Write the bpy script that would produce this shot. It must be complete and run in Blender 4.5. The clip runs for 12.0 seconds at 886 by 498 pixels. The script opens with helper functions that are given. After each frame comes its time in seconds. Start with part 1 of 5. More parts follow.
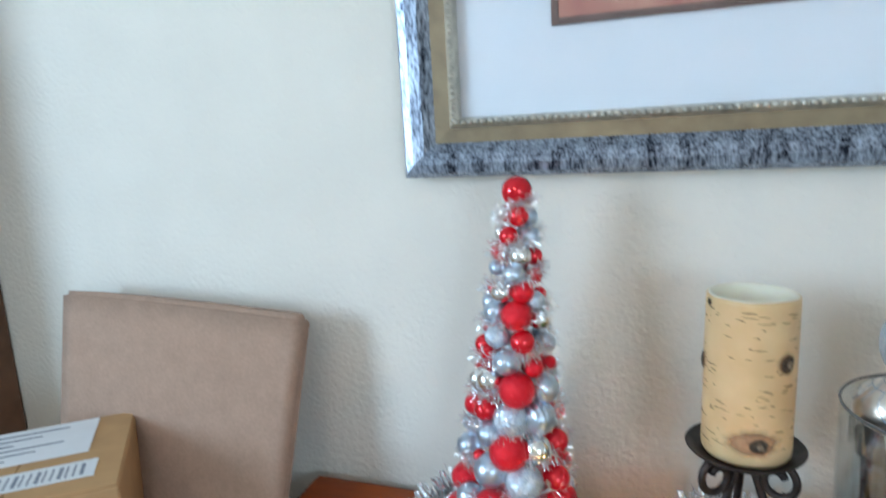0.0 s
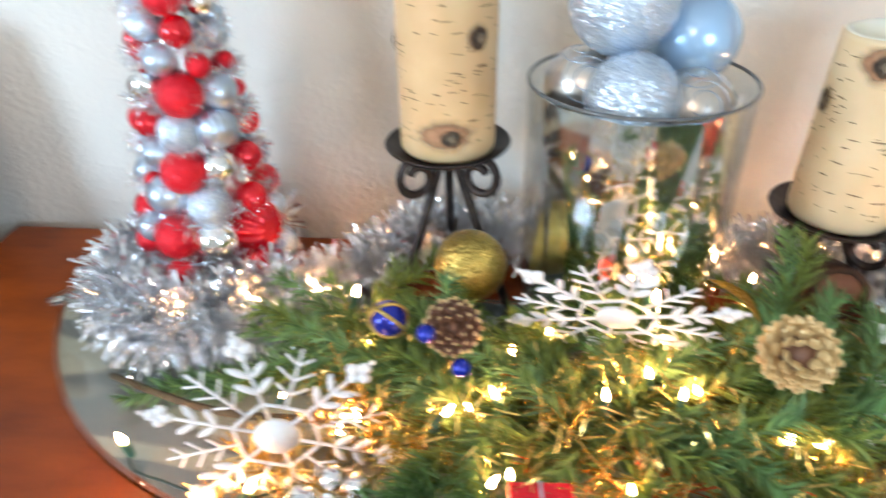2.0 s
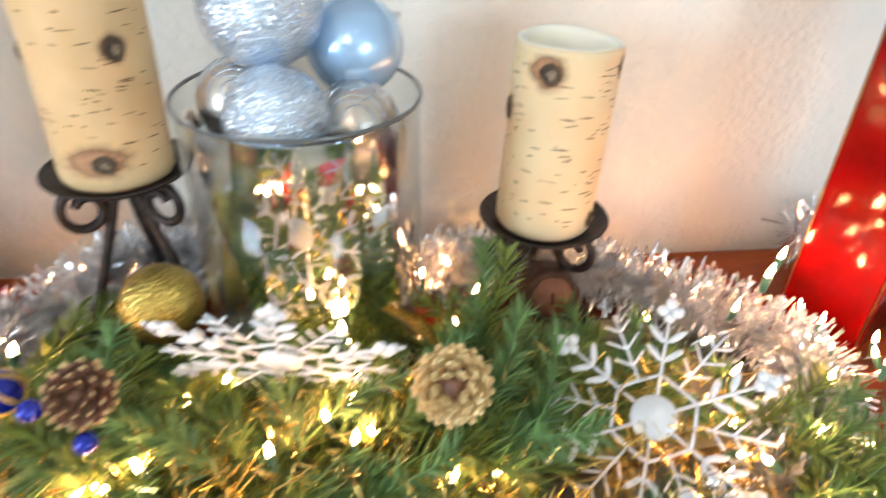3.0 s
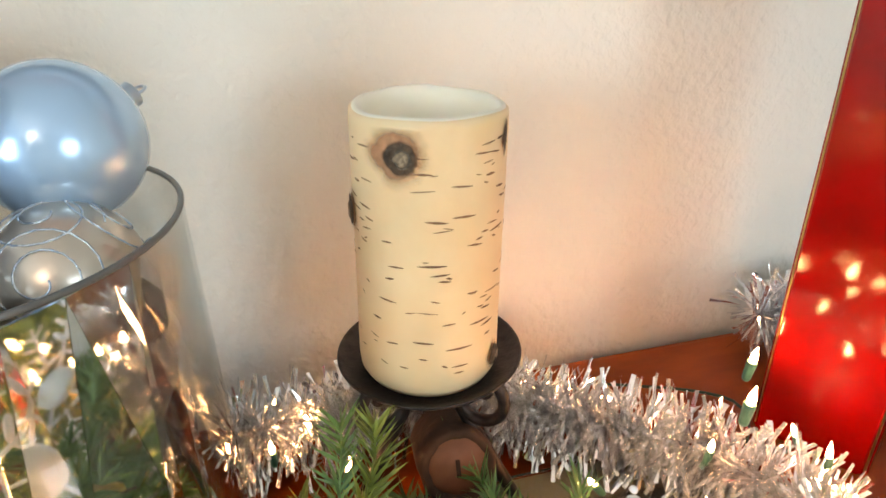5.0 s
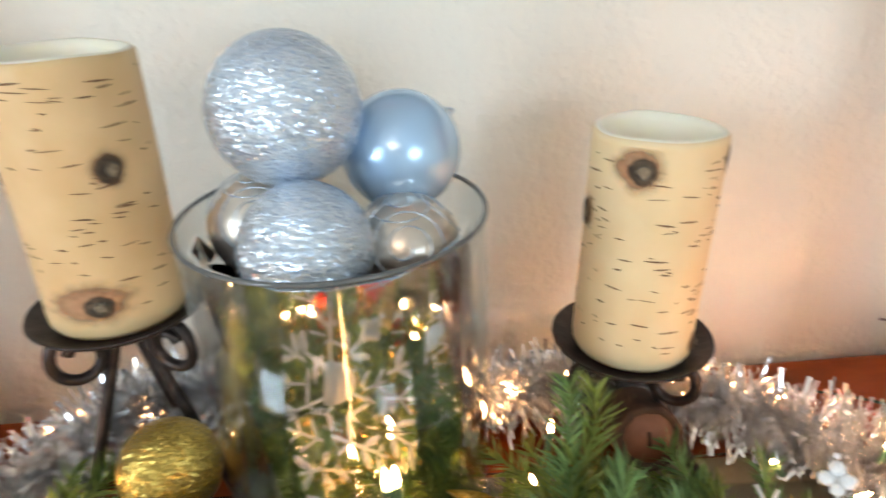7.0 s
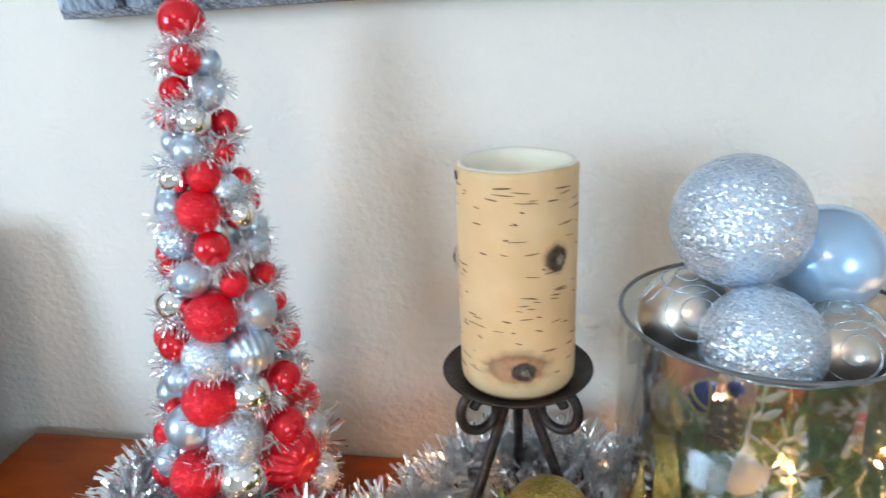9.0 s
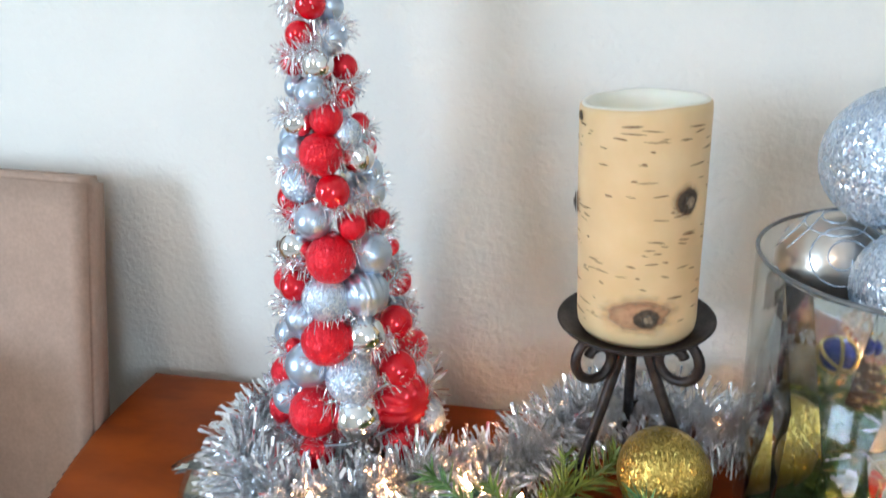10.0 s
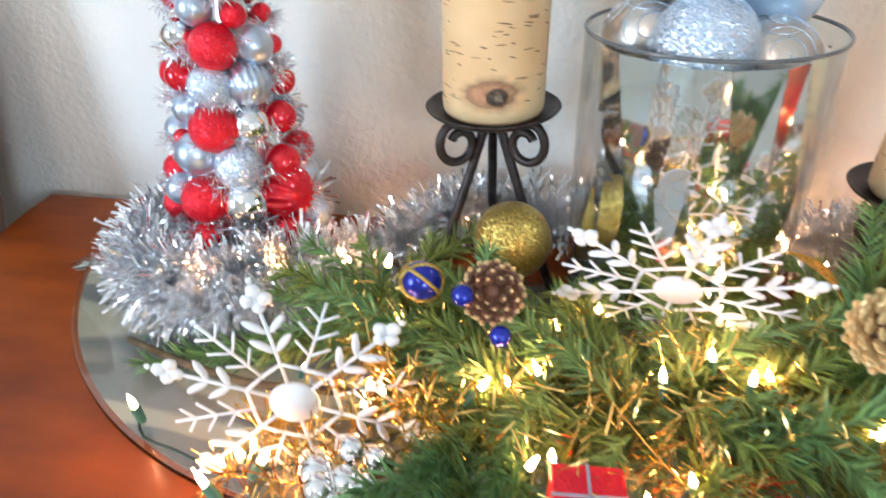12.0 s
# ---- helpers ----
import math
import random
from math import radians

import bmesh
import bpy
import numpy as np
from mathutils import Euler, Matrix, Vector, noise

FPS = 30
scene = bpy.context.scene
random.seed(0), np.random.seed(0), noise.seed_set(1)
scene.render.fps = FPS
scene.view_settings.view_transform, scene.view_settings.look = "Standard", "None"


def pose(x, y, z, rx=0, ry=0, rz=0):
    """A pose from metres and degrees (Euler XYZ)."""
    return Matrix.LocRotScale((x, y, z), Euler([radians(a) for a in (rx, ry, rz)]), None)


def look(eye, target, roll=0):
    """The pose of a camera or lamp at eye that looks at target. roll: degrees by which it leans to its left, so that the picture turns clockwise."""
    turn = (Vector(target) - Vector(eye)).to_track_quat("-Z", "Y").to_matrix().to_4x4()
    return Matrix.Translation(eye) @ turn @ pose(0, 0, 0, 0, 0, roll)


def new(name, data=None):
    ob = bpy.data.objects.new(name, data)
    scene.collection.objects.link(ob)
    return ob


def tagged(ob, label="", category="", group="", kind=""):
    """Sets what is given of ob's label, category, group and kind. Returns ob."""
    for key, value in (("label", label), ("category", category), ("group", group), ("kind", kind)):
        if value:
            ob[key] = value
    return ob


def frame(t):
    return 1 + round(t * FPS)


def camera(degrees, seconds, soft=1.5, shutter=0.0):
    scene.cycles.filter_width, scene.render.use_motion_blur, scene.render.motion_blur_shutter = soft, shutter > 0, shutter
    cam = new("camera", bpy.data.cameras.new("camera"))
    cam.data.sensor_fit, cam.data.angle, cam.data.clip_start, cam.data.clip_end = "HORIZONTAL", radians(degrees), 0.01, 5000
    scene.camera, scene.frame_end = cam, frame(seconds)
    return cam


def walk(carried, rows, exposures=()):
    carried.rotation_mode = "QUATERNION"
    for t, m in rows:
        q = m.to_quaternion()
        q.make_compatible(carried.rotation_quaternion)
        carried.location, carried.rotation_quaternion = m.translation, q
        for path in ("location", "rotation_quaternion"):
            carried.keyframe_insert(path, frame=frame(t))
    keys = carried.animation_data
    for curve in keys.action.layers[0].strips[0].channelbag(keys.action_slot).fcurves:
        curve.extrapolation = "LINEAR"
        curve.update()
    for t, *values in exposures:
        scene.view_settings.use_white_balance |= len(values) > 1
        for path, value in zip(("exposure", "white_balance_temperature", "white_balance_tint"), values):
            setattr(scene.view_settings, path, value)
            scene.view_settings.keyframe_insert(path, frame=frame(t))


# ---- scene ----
cam = camera(68.5, 12.0, soft=1.5, shutter=0.5)
PATH = [
    (0, (0.094, -0.032, 1.251), (-0.597, 1.807, 0.879), -3.2),
    (0.5, (0.119, -0.006, 1.218), (-0.52, 1.809, 0.674), -3.9),
    (1, (0.145, 0.019, 1.187), (-0.463, 1.783, 0.467), -5.2),
    (1.5, (0.173, 0.05, 1.176), (-0.298, 1.765, 0.261), -4.6),
    (2, (0.22, 0.094, 1.159), (-0.018, 1.754, 0.07), -2.1),
    (2.5, (0.289, 0.118, 1.154), (0.289, 1.743, -0.013), 0.5),
    (3, (0.346, 0.147, 1.153), (0.542, 1.806, 0.053), 1.6),
    (3.5, (0.388, 0.208, 1.149), (0.779, 1.916, 0.185), 1.6),
    (3.7, (0.397, 0.235, 1.144), (0.841, 1.956, 0.227), 1.0),
    (5.3, (0.42, 0.305, 1.098), (0.839, 2.032, 0.179), -1.7),
    (5.5, (0.419, 0.301, 1.095), (0.835, 2.023, 0.167), -1.7),
    (6, (0.413, 0.286, 1.11), (0.818, 2.017, 0.194), -2.0),
    (6.5, (0.384, 0.26, 1.124), (0.674, 2.02, 0.22), -2.8),
    (7, (0.335, 0.245, 1.134), (0.445, 2.035, 0.248), -2.3),
    (7.5, (0.292, 0.232, 1.156), (0.203, 2.042, 0.309), -3.7),
    (7.7, (0.274, 0.226, 1.164), (0.119, 2.038, 0.333), -4.0),
    (9.3, (0.176, 0.191, 1.175), (-0.268, 2.026, 0.516), -4.0),
    (9.5, (0.167, 0.189, 1.171), (-0.329, 2.011, 0.512), -4.4),
    (10, (0.161, 0.183, 1.158), (-0.441, 1.941, 0.419), -5.3),
    (10.5, (0.164, 0.17, 1.142), (-0.419, 1.894, 0.312), -5.5),
    (11, (0.172, 0.155, 1.129), (-0.376, 1.853, 0.225), -5.6),
    (11.5, (0.191, 0.135, 1.114), (-0.257, 1.816, 0.129), -3.6),
    (12, (0.214, 0.109, 1.108), (-0.135, 1.774, 0.056), -1.8),
]
walk(cam, [(t, look(eye, target, roll)) for t, eye, target, roll in PATH],
     [(0, 0.845, 6250, 15), (1.2, 1.16, 6500, 17), (2.5, 1.42, 6550, 20), (3.5, 1.36, 7250, 20), (6.0, 1.12, 7600, 20), (7.5, 1.19, 6900, 19), (9.5, 1.15, 6350, 18), (10.5, 1.31, 6450, 20), (12, 1.42, 6450, 21)])

# ---------------------------------------------------------------- light
world = bpy.data.worlds.new("sky")
scene.world = world
world.use_nodes = True
sky = world.node_tree.nodes.new("ShaderNodeTexSky")
sky.sky_type, sky.sun_disc = "NISHITA", False
sky.sun_elevation, sky.sun_rotation = radians(35), radians(240)
world.node_tree.links.new(sky.outputs[0], world.node_tree.nodes["Background"].inputs[0])
world.node_tree.nodes["Background"].inputs[1].default_value = 0.12


def area(name, m, sx, sy, watts, color):
    li = bpy.data.lights.new(name, "AREA")
    li.shape, li.size, li.size_y, li.energy, li.color = "RECTANGLE", sx, sy, watts, color
    ob = new(name, li)
    ob.matrix_basis = m
    return ob


# daylight in the opening of the window on the side wall, and of the one behind
area("daylight", look((-2.12, -1.6, 1.55), (0.1, 0.6, 1.0)), 0.85, 1.1, 27, (0.52, 0.79, 1.0))
area("daylight", look((2.1, -2.95, 1.55), (0.4, 0.6, 1.0)), 0.9, 1.1, 17, (0.60, 0.84, 1.0))

li = bpy.data.lights.new("chandelier_light", "POINT")
li.energy, li.color, li.shadow_soft_size = 5.0, (1.0, 0.86, 0.72), 0.14
new("chandelier_light", li).location = (-0.12, -1.0, 1.86)

# ---------------------------------------------------------------- materials
def mat(name, color, rough=0.6, metal=0.0, var=0.12, scale=30.0, bump=0.0, bscale=None, color2=None, trans=0.0, ior=1.45,
        coat=0.0, rand=0.0, sss=0.0, detail=6.0, bdist=0.002):
    m = bpy.data.materials.new(name)
    m.use_nodes = True
    nt = m.node_tree
    b = nt.nodes["Principled BSDF"]
    tc = nt.nodes.new("ShaderNodeTexCoord")
    n1 = nt.nodes.new("ShaderNodeTexNoise")
    n1.inputs["Scale"].default_value, n1.inputs["Detail"].default_value = scale, detail
    nt.links.new(tc.outputs["Object"], n1.inputs["Vector"])
    n2 = nt.nodes.new("ShaderNodeTexNoise")
    n2.inputs["Scale"].default_value, n2.inputs["Detail"].default_value = scale * 0.17, 3.0
    nt.links.new(tc.outputs["Object"], n2.inputs["Vector"])
    add = nt.nodes.new("ShaderNodeMath")
    add.operation = "MULTIPLY_ADD"
    nt.links.new(n1.outputs["Fac"], add.inputs[0])
    add.inputs[1].default_value = 0.6
    half = nt.nodes.new("ShaderNodeMath")
    half.operation = "MULTIPLY"
    nt.links.new(n2.outputs["Fac"], half.inputs[0])
    half.inputs[1].default_value = 0.4
    nt.links.new(half.outputs[0], add.inputs[2])
    ramp = nt.nodes.new("ShaderNodeValToRGB")
    lo = color2 or tuple(c * (1 - var * 1.6) for c in color)
    hi = color if color2 else tuple(min(1.0, c * (1 + var)) for c in color)
    ramp.color_ramp.elements[0].position, ramp.color_ramp.elements[1].position = 0.32, 0.68
    ramp.color_ramp.elements[0].color, ramp.color_ramp.elements[1].color = (*lo, 1), (*hi, 1)
    nt.links.new(add.outputs[0], ramp.inputs[0])
    out = ramp.outputs[0]
    if rand:
        info = nt.nodes.new("ShaderNodeNewGeometry")
        hsv = nt.nodes.new("ShaderNodeHueSaturation")
        mul = nt.nodes.new("ShaderNodeMath")
        mul.operation = "MULTIPLY_ADD"
        nt.links.new(info.outputs["Random Per Island"], mul.inputs[0])
        mul.inputs[1].default_value, mul.inputs[2].default_value = 2 * rand, 1 - rand
        nt.links.new(mul.outputs[0], hsv.inputs["Value"])
        nt.links.new(out, hsv.inputs["Color"])
        out = hsv.outputs[0]
    nt.links.new(out, b.inputs["Base Color"])
    b.inputs["Roughness"].default_value, b.inputs["Metallic"].default_value = rough, metal
    b.inputs["Transmission Weight"].default_value, b.inputs["IOR"].default_value = trans, ior
    b.inputs["Coat Weight"].default_value = coat
    b.inputs["Coat Roughness"].default_value = 0.08
    if sss:
        b.inputs["Subsurface Weight"].default_value = sss
        b.inputs["Subsurface Radius"].default_value = (0.02, 0.012, 0.006)
        b.inputs["Subsurface Scale"].default_value = 1.0
    if bump:
        n3 = nt.nodes.new("ShaderNodeTexNoise")
        n3.inputs["Scale"].default_value, n3.inputs["Detail"].default_value = bscale or scale * 3, 4.0
        nt.links.new(tc.outputs["Object"], n3.inputs["Vector"])
        bp = nt.nodes.new("ShaderNodeBump")
        bp.inputs["Strength"].default_value, bp.inputs["Distance"].default_value = bump, bdist
        nt.links.new(n3.outputs["Fac"], bp.inputs["Height"])
        nt.links.new(bp.outputs[0], b.inputs["Normal"])
    return m


def glow(name, color, strength):
    m = bpy.data.materials.new(name)
    m.use_nodes = True
    b = m.node_tree.nodes["Principled BSDF"]
    b.inputs["Base Color"].default_value = (1, 0.9, 0.7, 1)
    b.inputs["Emission Color"].default_value = (*color, 1)
    b.inputs["Emission Strength"].default_value = strength
    return m


# ---------------------------------------------------------------- mesh helpers
def link_mesh(name, bm, material, smooth=True):
    me = bpy.data.meshes.new(name)
    bm.normal_update()
    bm.to_mesh(me)
    bm.free()
    for p in me.polygons:
        p.use_smooth = smooth
    me.materials.append(material)
    return new(name, me)


def part(name, bm, material, parent, label="", smooth=True):
    """Links a bmesh, in the parent's own space, as one mesh under a thing or a part."""
    ob = link_mesh(name, bm, material, smooth)
    ob.parent = parent
    if label:
        tagged(ob, label)
    return ob


def thing(name, m, label, category, group="", kind=""):
    ob = new(name)
    ob.empty_display_size = 0.02
    ob.matrix_basis = m
    return tagged(ob, label, category, group, kind)


def box_bm(x0, x1, y0, y1, z0, z1, bevel=0.0, seg=2, bm=None):
    bm = bm or bmesh.new()
    g = bmesh.ops.create_cube(bm, size=1, matrix=Matrix.LocRotScale(((x0 + x1) / 2, (y0 + y1) / 2, (z0 + z1) / 2), None, (x1 - x0, y1 - y0, z1 - z0)))
    if bevel:
        es = list({e for v in g["verts"] for e in v.link_edges})
        bmesh.ops.bevel(bm, geom=es, offset=bevel, segments=seg, affect="EDGES", profile=0.5)
    return bm


def lathe(profile, seg=48, bm=None, m=None, jitter=None):
    """Spins (r, z) pairs about z."""
    bm = bm or bmesh.new()
    m = m or Matrix()
    rings = []
    for r, z in profile:
        if r < 1e-6:
            rings.append([bm.verts.new(m @ Vector((0, 0, z)))])
        else:
            ring = []
            for i in range(seg):
                a = 2 * math.pi * i / seg
                rr = r * (jitter(a, z) if jitter else 1)
                ring.append(bm.verts.new(m @ Vector((rr * math.cos(a), rr * math.sin(a), z))))
            rings.append(ring)
    for a, b in zip(rings, rings[1:]):
        for i in range(seg):
            j = (i + 1) % seg
            if len(a) == 1 and len(b) == 1:
                continue
            if len(a) == 1:
                bm.faces.new((a[0], b[j], b[i]))
            elif len(b) == 1:
                bm.faces.new((a[i], a[j], b[0]))
            else:
                bm.faces.new((a[i], a[j], b[j], b[i]))
    return bm


def ball_bm(r, seg=28, rings=16, bm=None, c=(0, 0, 0)):
    bm = bm or bmesh.new()
    bmesh.ops.create_uvsphere(bm, u_segments=seg, v_segments=rings, radius=r, matrix=Matrix.Translation(c))
    return bm


def tube(points, radius, seg=8, bm=None, cap=True):
    """A round rod along points; radius a number or one per point."""
    bm = bm or bmesh.new()
    pts = [Vector(p) for p in points]
    rad = radius if isinstance(radius, (list, tuple)) else [radius] * len(pts)
    prev, up = None, None
    first = None
    for i, p in enumerate(pts):
        d = (pts[min(i + 1, len(pts) - 1)] - pts[max(i - 1, 0)]).normalized()
        if up is None:
            up = d.orthogonal().normalized()
        up = (up - d * up.dot(d))
        up = up.normalized() if up.length > 1e-6 else d.orthogonal().normalized()
        side = d.cross(up)
        ring = [bm.verts.new(p + rad[i] * (math.cos(2 * math.pi * k / seg) * up + math.sin(2 * math.pi * k / seg) * side)) for k in range(seg)]
        if prev:
            for k in range(seg):
                j = (k + 1) % seg
                bm.faces.new((prev[k], prev[j], ring[j], ring[k]))
        else:
            first = ring
        prev = ring
    if cap:
        bm.faces.new(list(reversed(first)))
        bm.faces.new(prev)
    return bm


def extrude_outline(outline, z0, z1, bevel=0.0, seg=2):
    bm = bmesh.new()
    vs = [bm.verts.new((x, y, z0)) for x, y in outline]
    f = bm.faces.new(vs)
    r = bmesh.ops.extrude_face_region(bm, geom=[f])
    for v in r["geom"]:
        if isinstance(v, bmesh.types.BMVert):
            v.co.z = z1
    bmesh.ops.recalc_face_normals(bm, faces=bm.faces)
    if bevel:
        es = [e for e in bm.edges if abs(e.verts[0].co.z - z1) < 1e-6 and abs(e.verts[1].co.z - z1) < 1e-6]
        bmesh.ops.bevel(bm, geom=es, offset=bevel, segments=seg, affect="EDGES", profile=0.6)
    return bm
# ---------------------------------------------------------------- palette
M_WALL = mat("wall_paint", (0.80, 0.765, 0.685), 0.8, var=0.03, scale=8, bump=0.55, bscale=125, bdist=0.0042)
M_CEIL = mat("ceiling_paint", (0.8, 0.8, 0.78), 0.9, var=0.03, scale=6, bump=0.2, bscale=60)
M_FLOOR = mat("beige_carpet", (0.52, 0.47, 0.41), 0.95, var=0.15, scale=90, bump=0.4, bscale=300)
M_TABLE = mat("mahogany", (0.36, 0.066, 0.006), 0.40, color2=(0.15, 0.024, 0.004), scale=22, coat=0.12, bump=0.05, bscale=60)
_nt = M_TABLE.node_tree
_nt.nodes["Principled BSDF"].inputs["Specular IOR Level"].default_value = 0.25
for _nd in [q for q in _nt.nodes if q.bl_idname == "ShaderNodeTexNoise"]:
    _mp = _nt.nodes.new("ShaderNodeMapping")
    _mp.inputs["Scale"].default_value = (0.6, 1.6, 1.0)
    _nt.links.new(_nd.inputs["Vector"].links[0].from_socket, _mp.inputs["Vector"])
    _nt.links.new(_mp.outputs[0], _nd.inputs["Vector"])
M_TABLE_DARK = mat("mahogany_dark", (0.07, 0.025, 0.014), 0.35, var=0.3, scale=60, coat=0.3)
M_GLASS = mat("clear_glass", (0.97, 0.99, 0.98), 0.0, var=0.0, trans=1.0, ior=1.45)
M_RIM = mat("rim_glass", (0.16, 0.16, 0.155), 0.10, var=0.0, trans=0.25, ior=1.45)


def thin_glass(name):
    """A clear pane without bending: only its gloss grows towards the edges."""
    m = bpy.data.materials.new(name)
    m.use_nodes = True
    nt = m.node_tree
    nt.nodes.remove(nt.nodes["Principled BSDF"])
    clear, gloss = nt.nodes.new("ShaderNodeBsdfTransparent"), nt.nodes.new("ShaderNodeBsdfGlossy")
    clear.inputs["Color"].default_value = (0.965, 0.98, 0.975, 1)
    gloss.inputs["Roughness"].default_value = 0.03
    lw, pw, mx = nt.nodes.new("ShaderNodeLayerWeight"), nt.nodes.new("ShaderNodeMath"), nt.nodes.new("ShaderNodeMixShader")
    lw.inputs["Blend"].default_value = 0.5
    sc = nt.nodes.new("ShaderNodeMath")
    pw.operation, sc.operation = "POWER", "MULTIPLY_ADD"
    pw.inputs[1].default_value, sc.inputs[1].default_value, sc.inputs[2].default_value = 4.0, 0.55, 0.03
    nt.links.new(lw.outputs["Facing"], pw.inputs[0])
    nt.links.new(pw.outputs[0], sc.inputs[0])
    nt.links.new(sc.outputs[0], mx.inputs[0])
    nt.links.new(clear.outputs[0], mx.inputs[1])
    nt.links.new(gloss.outputs[0], mx.inputs[2])
    nt.links.new(mx.outputs[0], nt.nodes["Material Output"].inputs["Surface"])
    return m


M_THIN = thin_glass("vase_glass")
M_GLASS_GREEN = mat("green_edge_glass", (0.91, 0.98, 0.94), 0.02, var=0.0, trans=1.0, ior=1.45)
M_CHAIR = mat("taupe_fabric", (0.43, 0.285, 0.21), 0.9, var=0.08, scale=240, bump=0.25, bscale=900, bdist=0.001)
M_CABINET = mat("brown_wood", (0.16, 0.075, 0.04), 0.4, var=0.3, scale=20)
M_CARD = mat("cardboard", (0.52, 0.31, 0.145), 0.8, var=0.1, scale=25, bump=0.08, bscale=150)
M_TAPE = mat("packing_tape", (0.62, 0.52, 0.38), 0.25, var=0.05, scale=20)
M_PAPER = mat("label_paper", (0.80, 0.82, 0.84), 0.7, var=0.03)
M_PRINT = mat("label_print", (0.25, 0.28, 0.34), 0.8, var=0.1)
M_IRON = mat("black_iron", (0.045, 0.035, 0.032), 0.42, metal=0.6, var=0.4, scale=120, bump=0.15, bscale=400)
M_WAX = mat("birch_wax", (0.79, 0.56, 0.31), 0.5, color2=(0.66, 0.42, 0.20), scale=26, sss=0.25, bump=0.12, bscale=120)
M_WAX2 = mat("pale_birch_wax", (0.84, 0.66, 0.41), 0.5, color2=(0.75, 0.53, 0.29), scale=26, sss=0.25, bump=0.12, bscale=120)
M_WAX_IN = mat("candle_inner_wax", (0.90, 0.83, 0.68), 0.5, var=0.06, scale=30, sss=0.25)
M_MARK = mat("bark_mark", (0.23, 0.115, 0.055), 0.8, var=0.4, scale=200)
M_STAIN = mat("knot_stain", (0.40, 0.19, 0.10), 0.7, color2=(0.55, 0.31, 0.16), scale=150)
M_STAIN2 = mat("knot_halo", (0.58, 0.33, 0.17), 0.6, color2=(0.47, 0.25, 0.12), scale=60)
def fading(m):
    """Lets a patch thin out where its mesh's fade value drops."""
    nt = m.node_tree
    at = nt.nodes.new("ShaderNodeAttribute")
    at.attribute_name = "fade"
    tc = nt.nodes.new("ShaderNodeTexCoord")
    ns = nt.nodes.new("ShaderNodeTexNoise")
    ns.inputs["Scale"].default_value, ns.inputs["Detail"].default_value = 260, 4
    nt.links.new(tc.outputs["Object"], ns.inputs["Vector"])
    ma = nt.nodes.new("ShaderNodeMath")
    ma.operation = "MULTIPLY_ADD"
    nt.links.new(ns.outputs["Fac"], ma.inputs[0])
    ma.inputs[1].default_value, ma.inputs[2].default_value = 0.6, -0.3
    ad = nt.nodes.new("ShaderNodeMath")
    ad.use_clamp = True
    nt.links.new(at.outputs["Fac"], ad.inputs[0])
    nt.links.new(ma.outputs[0], ad.inputs[1])
    mu = nt.nodes.new("ShaderNodeMath")
    mu.operation = "MULTIPLY"
    nt.links.new(ad.outputs[0], mu.inputs[0])
    nt.links.new(at.outputs["Fac"], mu.inputs[1])
    nt.links.new(mu.outputs[0], nt.nodes["Principled BSDF"].inputs["Alpha"])


fading(M_STAIN)
fading(M_STAIN2)
M_KNOTWOOD = mat("knot_wood", (0.42, 0.32, 0.21), 0.8, color2=(0.07, 0.045, 0.03), scale=520, bump=0.8, bscale=500)
M_KNOT = mat("knot_bark", (0.13, 0.085, 0.05), 0.85, color2=(0.025, 0.016, 0.012), scale=260, bump=0.9, bscale=400, bdist=0.003)
fading(M_KNOT)
fading(M_KNOTWOOD)
M_RED = mat("red_gloss", (0.80, 0.006, 0.018), 0.07, metal=0.45, var=0.05, scale=60, coat=0.6)
M_MIRROR = mat("silver_mirror", (0.88, 0.88, 0.88), 0.04, metal=1.0, var=0.03)
M_PEARL = mat("silver_pearl", (0.54, 0.64, 0.76), 0.30, metal=0.85, var=0.03)
M_BLUEPEARL = mat("pale_blue_pearl", (0.42, 0.63, 0.86), 0.24, metal=0.45, var=0.03, coat=0.6)
M_CHAMP = mat("champagne_gloss", (0.68, 0.60, 0.52), 0.28, metal=0.9, var=0.06, scale=40)
M_BLUE = mat("cobalt_gloss", (0.005, 0.02, 0.35), 0.06, metal=0.5, var=0.1, coat=0.6)
M_WHITE = mat("frosted_white", (0.80, 0.79, 0.78), 0.4, var=0.05, scale=200, bump=0.3, bscale=900, bdist=0.001)
M_TWIG = mat("twig_bark", (0.12, 0.075, 0.035), 0.85, var=0.3, scale=90)
M_CABLE = mat("green_cable", (0.012, 0.035, 0.02), 0.4, var=0.2)
M_SOCKET = mat("green_socket", (0.05, 0.16, 0.11), 0.35, var=0.2)
M_LACQUER = mat("red_lacquer", (0.40, 0.003, 0.004), 0.10, var=0.35, color2=(0.17, 0.004, 0.003), scale=22, coat=0.25, bump=0.06, bscale=50)
M_GOLDLINE = mat("gold_edge", (0.55, 0.38, 0.14), 0.3, metal=0.8, var=0.2)
M_LOG = mat("log_bark", (0.07, 0.035, 0.02), 0.8, var=0.4, scale=60, bump=0.5, bscale=120)
M_LOGEND = mat("log_end", (0.28, 0.12, 0.07), 0.6, var=0.2, scale=60)
M_BULB = glow("warm_bulb", (1.0, 0.50, 0.21), 78)
M_FRAME3 = mat("pale_silver_trim", (0.62, 0.58, 0.50), 0.28, metal=0.8, var=0.2, scale=90)
M_FLAME = glow("chandelier_bulb", (1.0, 0.85, 0.65), 25)


